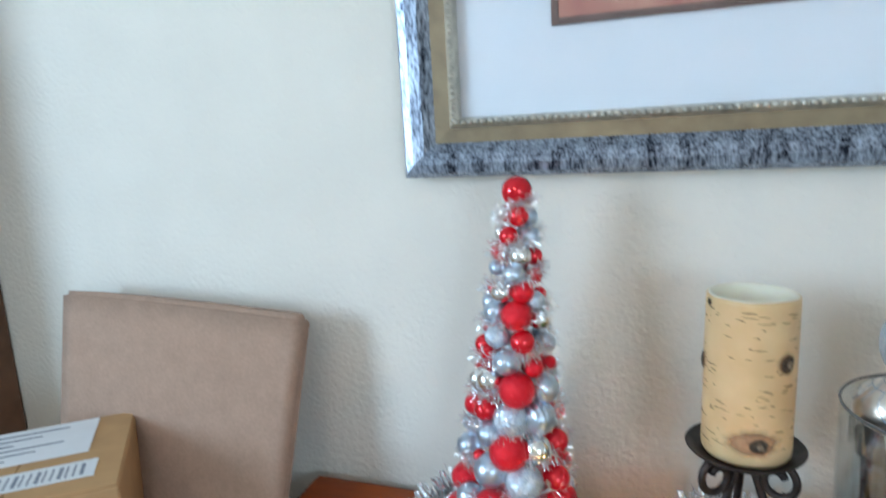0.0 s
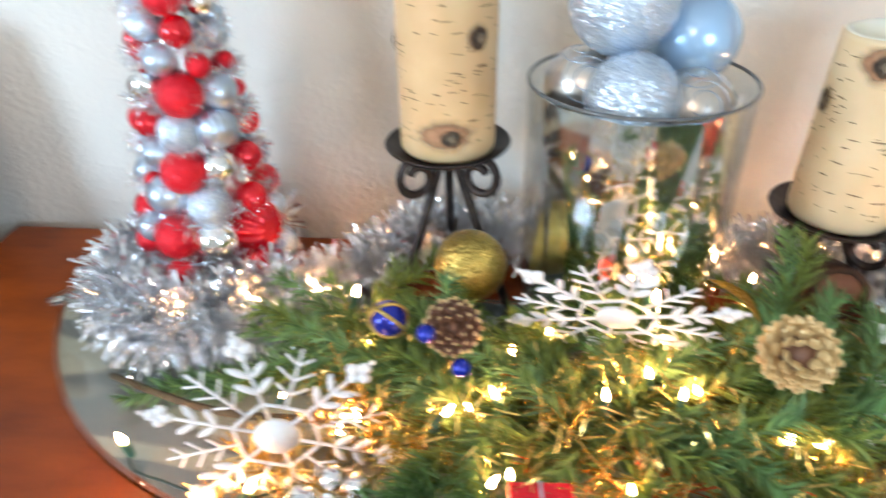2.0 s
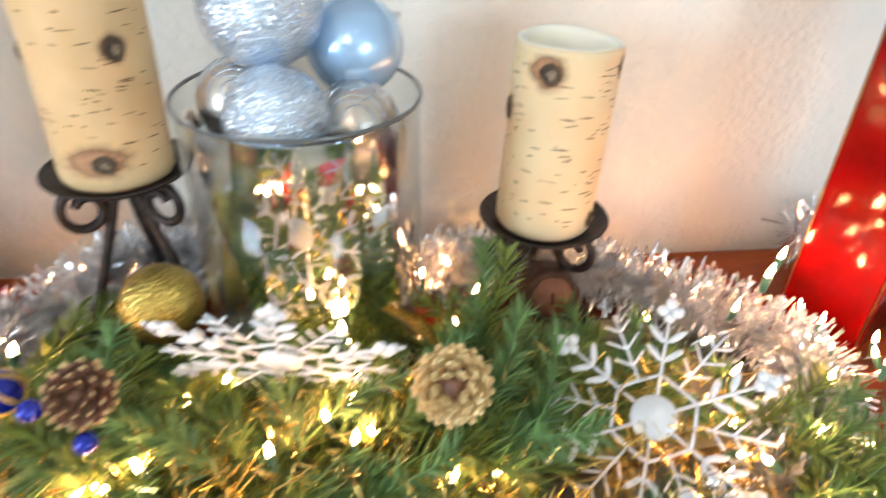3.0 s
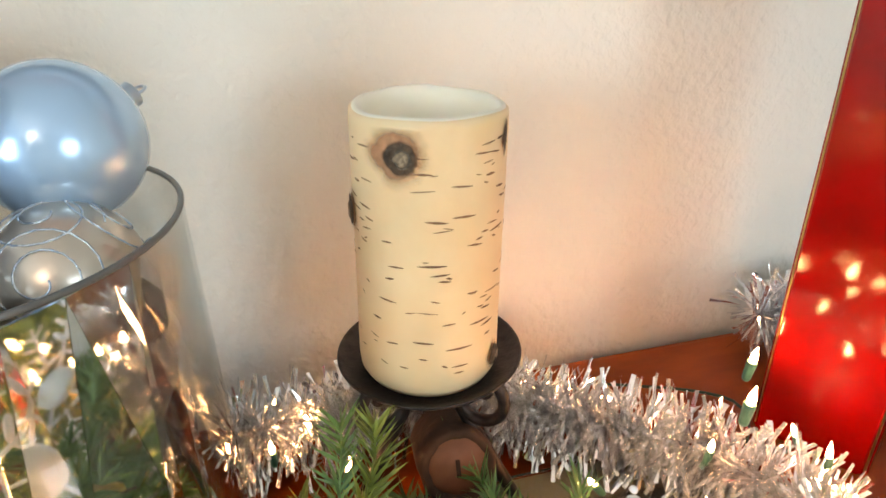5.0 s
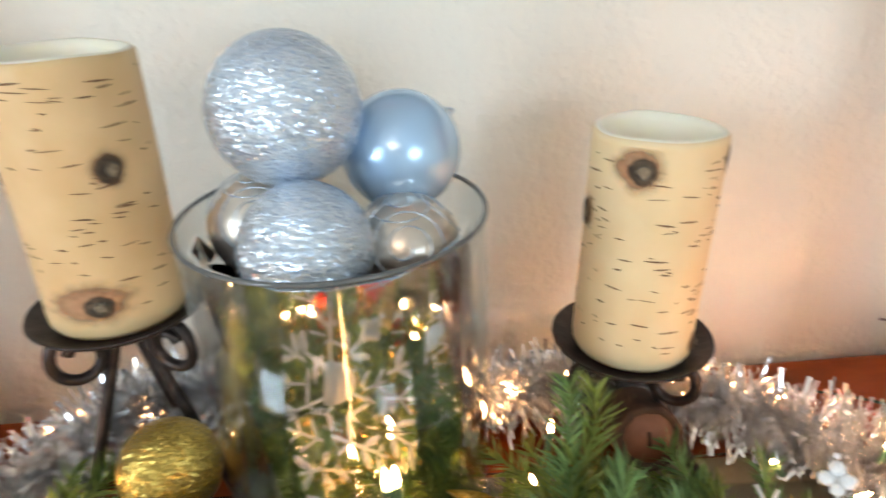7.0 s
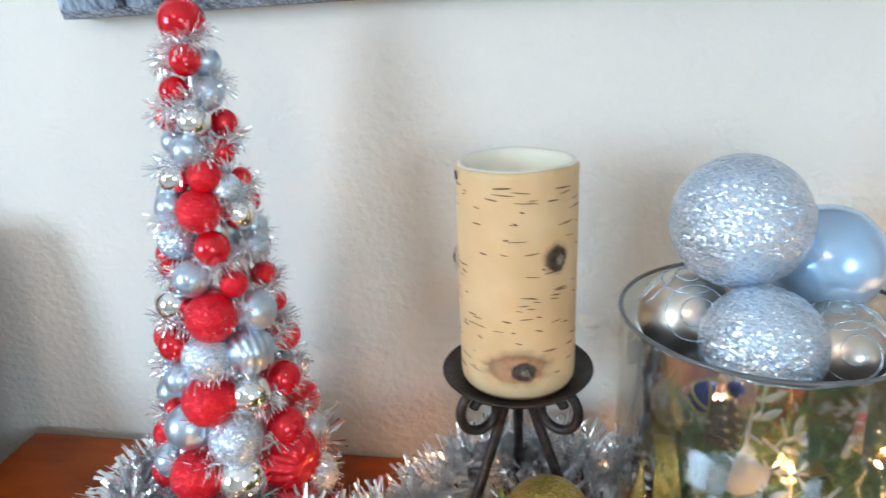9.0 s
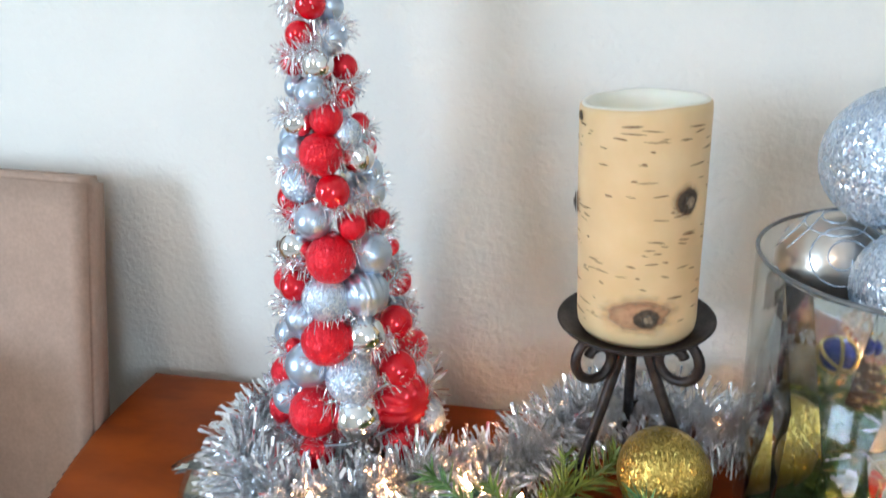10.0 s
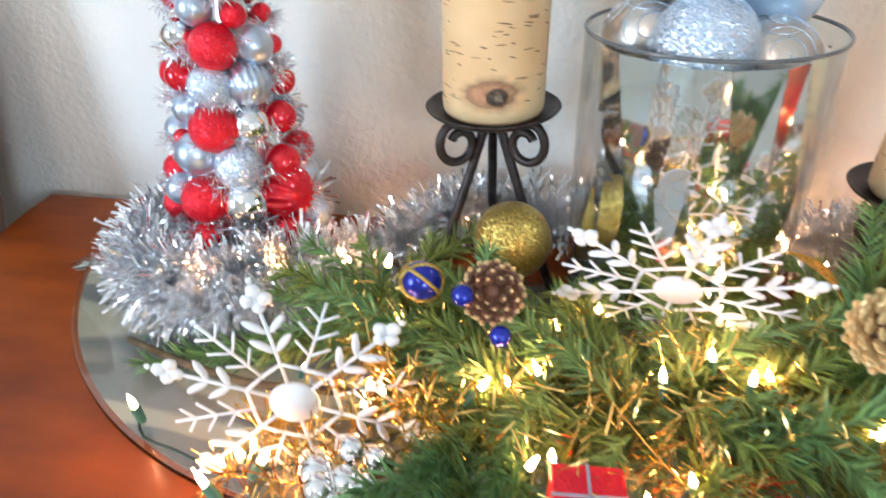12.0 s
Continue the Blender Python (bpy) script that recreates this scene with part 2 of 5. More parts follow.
def glitter_mat(name, color, dark, metal=1.0, size=900.0, rough=0.28):
    """Flakes: each cell of a fine pattern tilts its own way."""
    m = bpy.data.materials.new(name)
    m.use_nodes = True
    nt = m.node_tree
    b = nt.nodes["Principled BSDF"]
    tc = nt.nodes.new("ShaderNodeTexCoord")
    vo = nt.nodes.new("ShaderNodeTexVoronoi")
    vo.inputs["Scale"].default_value = size
    nt.links.new(tc.outputs["Object"], vo.inputs["Vector"])
    mix = nt.nodes.new("ShaderNodeMix")
    mix.data_type = "RGBA"
    sep = nt.nodes.new("ShaderNodeSeparateColor")
    nt.links.new(vo.outputs["Color"], sep.inputs[0])
    nt.links.new(sep.outputs[0], mix.inputs["Factor"])
    mix.inputs["A"].default_value, mix.inputs["B"].default_value = (*dark, 1), (*color, 1)
    nt.links.new(mix.outputs["Result"], b.inputs["Base Color"])
    geo = nt.nodes.new("ShaderNodeNewGeometry")
    sub = nt.nodes.new("ShaderNodeVectorMath")
    sub.operation = "SUBTRACT"
    nt.links.new(vo.outputs["Color"], sub.inputs[0])
    sub.inputs[1].default_value = (0.5, 0.5, 0.5)
    sc = nt.nodes.new("ShaderNodeVectorMath")
    sc.operation = "SCALE"
    sc.inputs["Scale"].default_value = 0.9
    nt.links.new(sub.outputs[0], sc.inputs[0])
    ad = nt.nodes.new("ShaderNodeVectorMath")
    nt.links.new(sc.outputs[0], ad.inputs[0])
    nt.links.new(geo.outputs["Normal"], ad.inputs[1])
    no = nt.nodes.new("ShaderNodeVectorMath")
    no.operation = "NORMALIZE"
    nt.links.new(ad.outputs[0], no.inputs[0])
    nt.links.new(no.outputs[0], b.inputs["Normal"])
    b.inputs["Roughness"].default_value, b.inputs["Metallic"].default_value = rough, metal
    return m


M_SILVERGLIT = glitter_mat("silver_glitter", (0.86, 0.94, 1.0), (0.38, 0.50, 0.66), 0.65, 1100, 0.22)
M_REDGLIT = glitter_mat("red_glitter", (0.95, 0.012, 0.03), (0.72, 0.006, 0.018), 0.35, 1400, 0.32)
M_GOLDGLIT = glitter_mat("gold_glitter", (0.80, 0.58, 0.16), (0.40, 0.26, 0.05), 0.9, 900, 0.3)


def strand_mat(name, color, rough=0.24, var=0.25, metal=0.95):
    return mat(name, color, rough, metal=metal, var=0.1, rand=var)


M_TINSEL = strand_mat("silver_foil", (0.95, 0.97, 1.0), 0.13, 0.10, 0.82)
M_GOLDTINSEL = strand_mat("gold_foil", (0.85, 0.58, 0.18))
M_NEEDLE = mat("pine_needle", (0.17, 0.30, 0.085), 0.5, color2=(0.08, 0.19, 0.07), scale=18, rand=0.4)
M_NEEDLE2 = mat("yellow_green_needle", (0.23, 0.29, 0.055), 0.5, color2=(0.10, 0.19, 0.04), scale=18, rand=0.4)
M_CONE = mat("cone_scale", (0.20, 0.09, 0.05), 0.6, var=0.3, scale=200)
M_CONETIP = mat("cone_gold_tip", (0.78, 0.54, 0.25), 0.4, metal=0.3, var=0.3, scale=200)

# ---------------------------------------------------------------- room shell
TOP = 0.76          # table top
WALL = 0.735        # front face of the wall behind the table


def setting(name, bm, material, label, category, smooth=False):
    return tagged(link_mesh(name, bm, material, smooth), label, category, kind="structure")


setting("wall_north", box_bm(-2.3, 3.1, WALL, WALL + 0.12, 0, 2.6), M_WALL, "cream wall with orange-peel plaster texture", "wall")
setting("wall_east", box_bm(3.0, 3.12, -3.0, WALL, 0, 2.6), M_WALL, "cream plastered side wall of the room", "wall")
bm = box_bm(-2.32, -2.2, -3.0, -2.25, 0, 2.6)
box_bm(-2.32, -2.2, -0.95, WALL, 0, 2.6, bm=bm)
box_bm(-2.32, -2.2, -2.25, -0.95, 0, 0.9, bm=bm)
box_bm(-2.32, -2.2, -2.25, -0.95, 2.2, 2.6, bm=bm)
setting("wall_west", bm, M_WALL, "cream plastered side wall with a window opening", "wall")
bm = box_bm(-2.32, 1.4, -3.12, -3.0, 0, 2.6)
box_bm(2.8, 3.12, -3.12, -3.0, 0, 2.6, bm=bm)
box_bm(1.4, 2.8, -3.12, -3.0, 0, 0.9, bm=bm)
box_bm(1.4, 2.8, -3.12, -3.0, 2.2, 2.6, bm=bm)
setting("wall_south", bm, M_WALL, "cream plastered wall with a window opening", "wall")
setting("floor", box_bm(-2.32, 3.12, -3.12, WALL + 0.12, -0.1, 0), M_FLOOR, "beige carpet floor of the dining room", "floor")
setting("ceiling", box_bm(-2.32, 3.12, -3.12, WALL + 0.12, 2.6, 2.7), M_CEIL, "plain white painted ceiling of the room", "ceiling")
bm = box_bm(-1.52, -0.80, -3.0, -2.965, 0, 2.05, 0.004)
for zz in (0.25, 1.15):
    box_bm(-1.40, -0.92, -2.965, -2.955, zz, zz + 0.72, 0.006, bm=bm)
setting("door_1", bm, M_CEIL, "white painted panel door in the far wall", "door")


ch = thing("chandelier", pose(-0.12, -1.0, 1.70), "small crystal chandelier hanging from the ceiling", "chandelier")
part("rod", tube([(0, 0, 0.10), (0, 0, 0.9)], 0.008, 8), M_FRAME3, ch)
part("ring", tube([(0.2 * math.cos(i * math.pi / 12), 0.2 * math.sin(i * math.pi / 12), 0.05) for i in range(25)], 0.008, 8), M_FRAME3, ch)
for i in range(6):
    a = i * math.pi / 3
    part("arm", tube([(0, 0, 0.12), (0.1 * math.cos(a), 0.1 * math.sin(a), 0.02), (0.2 * math.cos(a), 0.2 * math.sin(a), 0.05)], 0.006, 8), M_FRAME3, ch)
    part("bulb", lathe([(0, 0.06), (0.008, 0.065), (0.011, 0.085), (0.005, 0.11), (0, 0.118)], 12, m=Matrix.Translation((0.2 * math.cos(a), 0.2 * math.sin(a), 0))), M_FLAME, ch)
    for k in range(3):
        part("crystal", lathe([(0, -0.03), (0.009, -0.008), (0, 0.02)], 6, m=Matrix.Translation((0.2 * math.cos(a + 0.35 * k), 0.2 * math.sin(a + 0.35 * k), 0.02 - 0.04 * (k == 1)))), M_MIRROR, ch, smooth=False)

# ---------------------------------------------------------------- console table
def table_outline(inset):
    """Straight back, rounded ends, straight front."""
    pts = []
    r, cl, cr, yb = 0.47 - inset, 0.066, 0.75, 0.72 - inset * 0.15
    n = 28
    for i in range(n + 1):
        a = math.pi + (math.pi / 2) * i / n
        pts.append((cl + r * math.cos(a), 0.72 + r * math.sin(a)))
    for i in range(n + 1):
        a = 1.5 * math.pi + (math.pi / 2) * i / n
        pts.append((cr + r * math.cos(a), 0.72 + r * math.sin(a)))
    pts[0], pts[-1] = (pts[0][0], yb), (pts[-1][0], yb)
    return pts


table = thing("console_table", Matrix(), "mahogany console table with rounded ends and a beaded edge", "table")
part("tabletop", extrude_outline(table_outline(0.0), TOP - 0.03, TOP, 0.008, 3), M_TABLE, table, smooth=False)
part("apron", extrude_outline(table_outline(0.05), TOP - 0.13, TOP - 0.0302), M_TABLE_DARK, table, smooth=False)
bm = bmesh.new()
rim = table_outline(-0.004)
acc = 0.0
for (x0, y0), (x1, y1) in zip(rim, rim[1:]):
    d = math.hypot(x1 - x0, y1 - y0)
    k = 0.0
    while acc + (d - k) >= 0.012:
        k += 0.012 - acc
        acc = 0.0
        bmesh.ops.create_icosphere(bm, subdivisions=1, radius=0.0055, matrix=Matrix.Translation((x0 + (x1 - x0) * k / d, y0 + (y1 - y0) * k / d, TOP - 0.014)))
    acc += d - k
tagged(part("beading", bm, M_TABLE_DARK, table, "dark carved bead edge"), kind="stuff")
for x, y in ((-0.26, 0.66), (1.07, 0.66), (0.07, 0.32), (0.75, 0.32)):
    part("leg", lathe([(0.0, 0), (0.018, 0), (0.02, 0.05), (0.026, 0.4), (0.034, 0.6), (0.034, TOP - 0.131), (0, TOP - 0.131)], 16, m=Matrix.Translation((x, y, 0))), M_TABLE_DARK, table)

# sheet of glass on the table top, its back corners rounded
gl = []
for i in range(9):
    a = radians(90 + 80 * i / 8)
    gl.append((-0.215 + 0.045 * math.cos(a), 0.56 + 0.045 * math.sin(a)))
for i in range(25):
    a = radians(200 + 68 * i / 24)
    gl.append((0.10 + 0.366 * math.cos(a), 0.70 + 0.366 * math.sin(a)))
gl += [(0.60, 0.338), (0.66, 0.375), (0.695, 0.43), (0.71, 0.49), (0.705, 0.56), (0.695, 0.59), (0.67, 0.605)]
glass = thing("glass_sheet", Matrix(), "clear glass protective sheet with a green edge on the table", "glass sheet")
g = part("pane", extrude_outline(gl, TOP + 0.0016, TOP + 0.0065, 0.0012, 2), M_GLASS_GREEN, glass, smooth=False)
g.visible_shadow = False


# woven runner lying under the glass
def inset_poly(pts, d):
    cxm, cym = sum(p[0] for p in pts) / len(pts), sum(p[1] for p in pts) / len(pts)
    return [(x + (cxm - x) / math.hypot(cxm - x, cym - y) * d, y + (cym - y) / math.hypot(cxm - x, cym - y) * d) for x, y in pts]


def stripe_mat():
    m = mat("striped_runner", (0.42, 0.34, 0.25), 0.8, var=0.05, scale=120, bump=0.2, bscale=700)
    nt = m.node_tree
    b = nt.nodes["Principled BSDF"]
    src = b.inputs["Base Color"].links[0].from_socket
    tc = nt.nodes.new("ShaderNodeTexCoord")
    wv = nt.nodes.new("ShaderNodeTexNoise")
    mp = nt.nodes.new("ShaderNodeMapping")
    mp.inputs["Rotation"].default_value = (0, 0, radians(38))
    mp.inputs["Scale"].default_value = (5, 26, 5)
    nt.links.new(tc.outputs["Object"], mp.inputs["Vector"])
    nt.links.new(mp.outputs[0], wv.inputs["Vector"])
    wv.inputs["Scale"].default_value, wv.inputs["Detail"].default_value = 1.0, 1.0
    rp = nt.nodes.new("ShaderNodeValToRGB")
    rp.color_ramp.elements[0].position, rp.color_ramp.elements[1].position = 0.47, 0.53
    nt.links.new(wv.outputs["Fac"], rp.inputs[0])
    mx = nt.nodes.new("ShaderNodeMix")
    mx.data_type = "RGBA"
    nt.links.new(rp.outputs[0], mx.inputs["Factor"])
    nt.links.new(src, mx.inputs["A"])
    mx.inputs["B"].default_value = (0.17, 0.15, 0.135, 1)
    nt.links.new(mx.outputs["Result"], b.inputs["Base Color"])
    return m


runner = link_mesh("table_runner", extrude_outline(inset_poly(gl, 0.006), TOP + 0.0002, TOP + 0.0012), stripe_mat(), False)
tagged(runner, "beige and grey striped cloth under the glass", "table runner")


# ---------------------------------------------------------------- picture
def picture():
    t = thing("framed_picture", pose(-0.226, WALL, 1.190), "large framed picture with a mottled silver and bronze frame", "picture")
    w, h = 1.0, 0.8
    steps = [(0.0, 0.0), (0.0, 0.030), (0.006, 0.040), (0.016, 0.042), (0.028, 0.036), (0.040, 0.026), (0.057, 0.020), (0.061, 0.024), (0.067, 0.020), (0.069, 0.010)]

    def band(i0, i1, material, name, label):
        bm = bmesh.new()
        rings = []
        for o, d in steps[i0:i1 + 1]:
            rings.append([bm.verts.new(v) for v in ((o, -d, o), (w - o, -d, o), (w - o, -d, h - o), (o, -d, h - o))])
        for a, b in zip(rings, rings[1:]):
            for k in range(4):
                j = (k + 1) % 4
                bm.faces.new((a[k], a[j], b[j], b[k]))
        return part(name, bm, material, t, label, smooth=False)
    band(0, 1, M_FRAMESIDE, "frame_side", "dark frame side")
    band(1, 5, M_FRAME, "outer_moulding", "brushed silver-black outer moulding")
    band(5, 6, M_FRAME2, "inner_moulding", "tan bronze inner moulding")
    band(6, 9, M_FRAME3, "inner_lip", "pale silver inner lip")
    bm = bmesh.new()
    for i in range(int((w - 0.13) / 0.0085)):
        for zz in (0.0635, h - 0.0635):
            bmesh.ops.create_icosphere(bm, subdivisions=1, radius=0.0042, matrix=Matrix.Translation((0.066 + i * 0.0085, -0.024, zz)))
    for i in range(int((h - 0.13) / 0.0085)):
        for xx in (0.0635, w - 0.0635):
            bmesh.ops.create_icosphere(bm, subdivisions=1, radius=0.0042, matrix=Matrix.Translation((xx, -0.024, 0.066 + i * 0.0085)))
    tagged(part("bead_trim", bm, M_FRAME3, t, "pale silver bead trim"), kind="stuff")
    part("mat_board", box_bm(0.05, w - 0.05, -0.009, -0.004, 0.05, h - 0.05), M_MATBOARD, t, "white mat board", False)
    bm = bmesh.new()
    a, b, c, d = (0.180, 0.163), (w - 0.18, 0.163), (w - 0.18, h - 0.163), (0.180, h - 0.163)
    e = 0.008
    for (x0, x1, z0, z1) in ((a[0], b[0], a[1], a[1] + e), (a[0], b[0], d[1] - e, d[1]), (a[0], a[0] + e, a[1] + e, d[1] - e), (b[0] - e, b[0], a[1] + e, d[1] - e)):
        box_bm(x0, x1, -0.013, -0.0092, z0, z1, bm=bm)
    part("inner_border", bm, M_PRINTBORDER, t, "thin dark brown inner border", False)
    part("print", box_bm(a[0] + e, b[0] - e, -0.0115, -0.0092, a[1] + e, d[1] - e), M_ARTPRINT, t, "reddish floral print", False)
    p = part("pane", box_bm(0.064, w - 0.064, -0.0165, -0.0145, 0.064, h - 0.064), M_GLASS, t, "clear picture glass", False)
    p.visible_shadow = False
    part("backing", box_bm(0.004, w - 0.004, -0.003, -0.0005, 0.004, h - 0.004), M_PRINT, t, "", False)
    return t


M_FRAME = mat("brushed_frame", (0.46, 0.53, 0.65), 0.30, metal=0.7, color2=(0.012, 0.014, 0.025), scale=380, bump=0.3, bscale=150)
M_FRAMESIDE = mat("dark_frame_side", (0.16, 0.15, 0.14), 0.5, var=0.3, scale=60)
M_FRAME2 = mat("bronze_frame", (0.34, 0.27, 0.17), 0.35, metal=0.5, color2=(0.20, 0.15, 0.10), scale=40, bump=0.2, bscale=120)
M_MATBOARD = mat("mat_board", (0.53, 0.515, 0.53), 0.9, var=0.01)
M_PRINTBORDER = mat("print_border", (0.10, 0.05, 0.04), 0.6, var=0.2)
M_ARTPRINT = mat("art_print", (0.45, 0.22, 0.15), 0.6, color2=(0.25, 0.06, 0.05), scale=40)
for m, s in ((M_FRAME, (1.0, 1.0, 0.25)),):
    nt = m.node_tree
    rp = [q for q in nt.nodes if q.bl_idname == "ShaderNodeValToRGB"][0]
    rp.color_ramp.elements[0].position, rp.color_ramp.elements[1].position = 0.37, 0.63
    for nd in [q for q in nt.nodes if q.bl_idname == "ShaderNodeTexNoise"]:
        mp = nt.nodes.new("ShaderNodeMapping")
        mp.inputs["Scale"].default_value = s
        src = nd.inputs["Vector"].links[0].from_socket
        nt.links.new(src, mp.inputs["Vector"])
        nt.links.new(mp.outputs[0], nd.inputs["Vector"])
picture()


# ---------------------------------------------------------------- chair with boxes
def parsons_chair(m):
    t = thing("dining_chair", m, "taupe fabric upholstered dining chair against the wall", "chair")
    bm = bmesh.new()
    n, k = 14, 12
    front, back = [], []
    for i in range(n + 1):
        u = i / n
        for j in range(k + 1):
            v = j / k
            z = 0.42 + 0.585 * v
            right = 0.150 + 0.067 * v
            x = -0.217 + u * (right + 0.217)
            y = -0.005 - 0.13 * (1 - v) - 0.018 * math.sin(math.pi * u) * 0.4
            dz = (0.006 * (1 - (2 * u - 1) ** 2) + 0.022 * (1 - u)) * v
            front.append(bm.verts.new((x, y, z + dz)))
            back.append(bm.verts.new((x * 0.86 - 0.01, y + 0.055, z + dz * 0.8 - 0.012 * v)))
    idx = lambda i, j: i * (k + 1) + j
    for i in range(n):
        for j in range(k):
            bm.faces.new((front[idx(i, j)], front[idx(i + 1, j)], front[idx(i + 1, j + 1)], front[idx(i, j + 1)]))
            bm.faces.new((back[idx(i, j)], back[idx(i, j + 1)], back[idx(i + 1, j + 1)], back[idx(i + 1, j)]))
    loop = [idx(i, 0) for i in range(n + 1)] + [idx(n, j) for j in range(1, k + 1)] + [idx(i, k) for i in range(n - 1, -1, -1)] + [idx(0, j) for j in range(k - 1, 0, -1)]
    for a, b in zip(loop, loop[1:] + loop[:1]):
        bm.faces.new((front[b], front[a], back[a], back[b]))
    bmesh.ops.recalc_face_normals(bm, faces=bm.faces)
    es = [e for e in bm.edges if len(e.link_faces) == 2 and e.calc_face_angle(0) > 0.9]
    bmesh.ops.bevel(bm, geom=es, offset=0.007, segments=3, affect="EDGES")
    part("backrest", bm, M_CHAIR, t)
    part("seat", box_bm(-0.225, 0.225, -0.62, -0.12, 0.36, 0.47, 0.02, 3), M_CHAIR, t)
    for x in (-0.19, 0.19):
        for y in (-0.58, -0.10):
            part("leg", lathe([(0, -0.012), (0.016, -0.012), (0.022, 0.36), (0, 0.36)], 12, m=Matrix.Translation((x, y, 0))), M_TABLE_DARK, t)
    return t


parsons_chair(pose(-0.571, 0.668, 0.012, 0, 0, 0))


def carton(m, sx, sy, sz, label, group="cartons on the chair"):
    t = thing("cardboard_box", m, label, "cardboard box", group)
    part("body", box_bm(-sx / 2, sx / 2, -sy / 2, sy / 2, 0, sz, 0.003), M_CARD, t, smooth=False)
    part("flap", box_bm(-sx / 2 + 0.002, -0.0006, -sy / 2 + 0.002, sy / 2 - 0.002, sz, sz + 0.003, 0.001), M_CARD, t, smooth=False)
    part("flap", box_bm(0.0006, sx / 2 - 0.002, -sy / 2 + 0.002, sy / 2 - 0.002, sz, sz + 0.003, 0.001), M_CARD, t, smooth=False)
    return t


cab = thing("cabinet", Matrix(), "tall dark brown wooden cabinet against the wall", "cabinet")
part("body", box_bm(-1.5, -1.015, 0.50, 0.733, 0, 1.9, 0.004), M_CABINET, cab, smooth=False)
part("door", box_bm(-1.49, -1.025, 0.482, 0.4995, 0.06, 1.86, 0.004), M_CABINET, cab, smooth=False)
# big carton: its right side runs from the far corner to the near one
BIGX, BIGY = 0.24, 0.216
ang = math.degrees(math.atan2(0.634 - 0.469, -0.642 + 0.502)) - 90
cx = -0.572 - math.cos(radians(ang)) * BIGX / 2
cy = 0.5515 - math.sin(radians(ang)) * BIGX / 2
big = carton(pose(cx, cy, 0.6205, 0, 0, ang), BIGX, BIGY, 0.25, "brown cardboard carton with white shipping labels on top")
part("shipping_label", box_bm(-0.115, 0.075, -0.005, 0.102, 0.2535, 0.2542), M_PAPER, big, "white printed shipping label", False)
part("barcode_label", box_bm(-0.10, 0.09, -0.075, -0.03, 0.2535, 0.2542), M_PAPER, big, "white barcode label", False)
for i in range(6):
    part("print_bar", box_bm(-0.10, -0.10 + 0.08 + 0.06 * ((i * 7) % 3) / 2, 0.008 + i * 0.015, 0.012 + i * 0.015, 0.2542, 0.2546), M_PRINT, big, "grey printed line", False)
for i in range(22):
    x = -0.09 + i * 0.0078
    part("print_bar", box_bm(x, x + 0.002 + 0.002 * (i % 3 == 0), -0.068, -0.04, 0.2542, 0.2546), M_PRINT, big, "", False)
small = carton(pose(-0.662, 0.48, 0.4825, 0, 0, -14), 0.28, 0.22, 0.1335, "small brown cardboard carton sealed with tape")
part("tape", box_bm(-0.141, 0.141, -0.025, 0.025, 0.1367, 0.1372), M_TAPE, small, "pale packing tape", False)


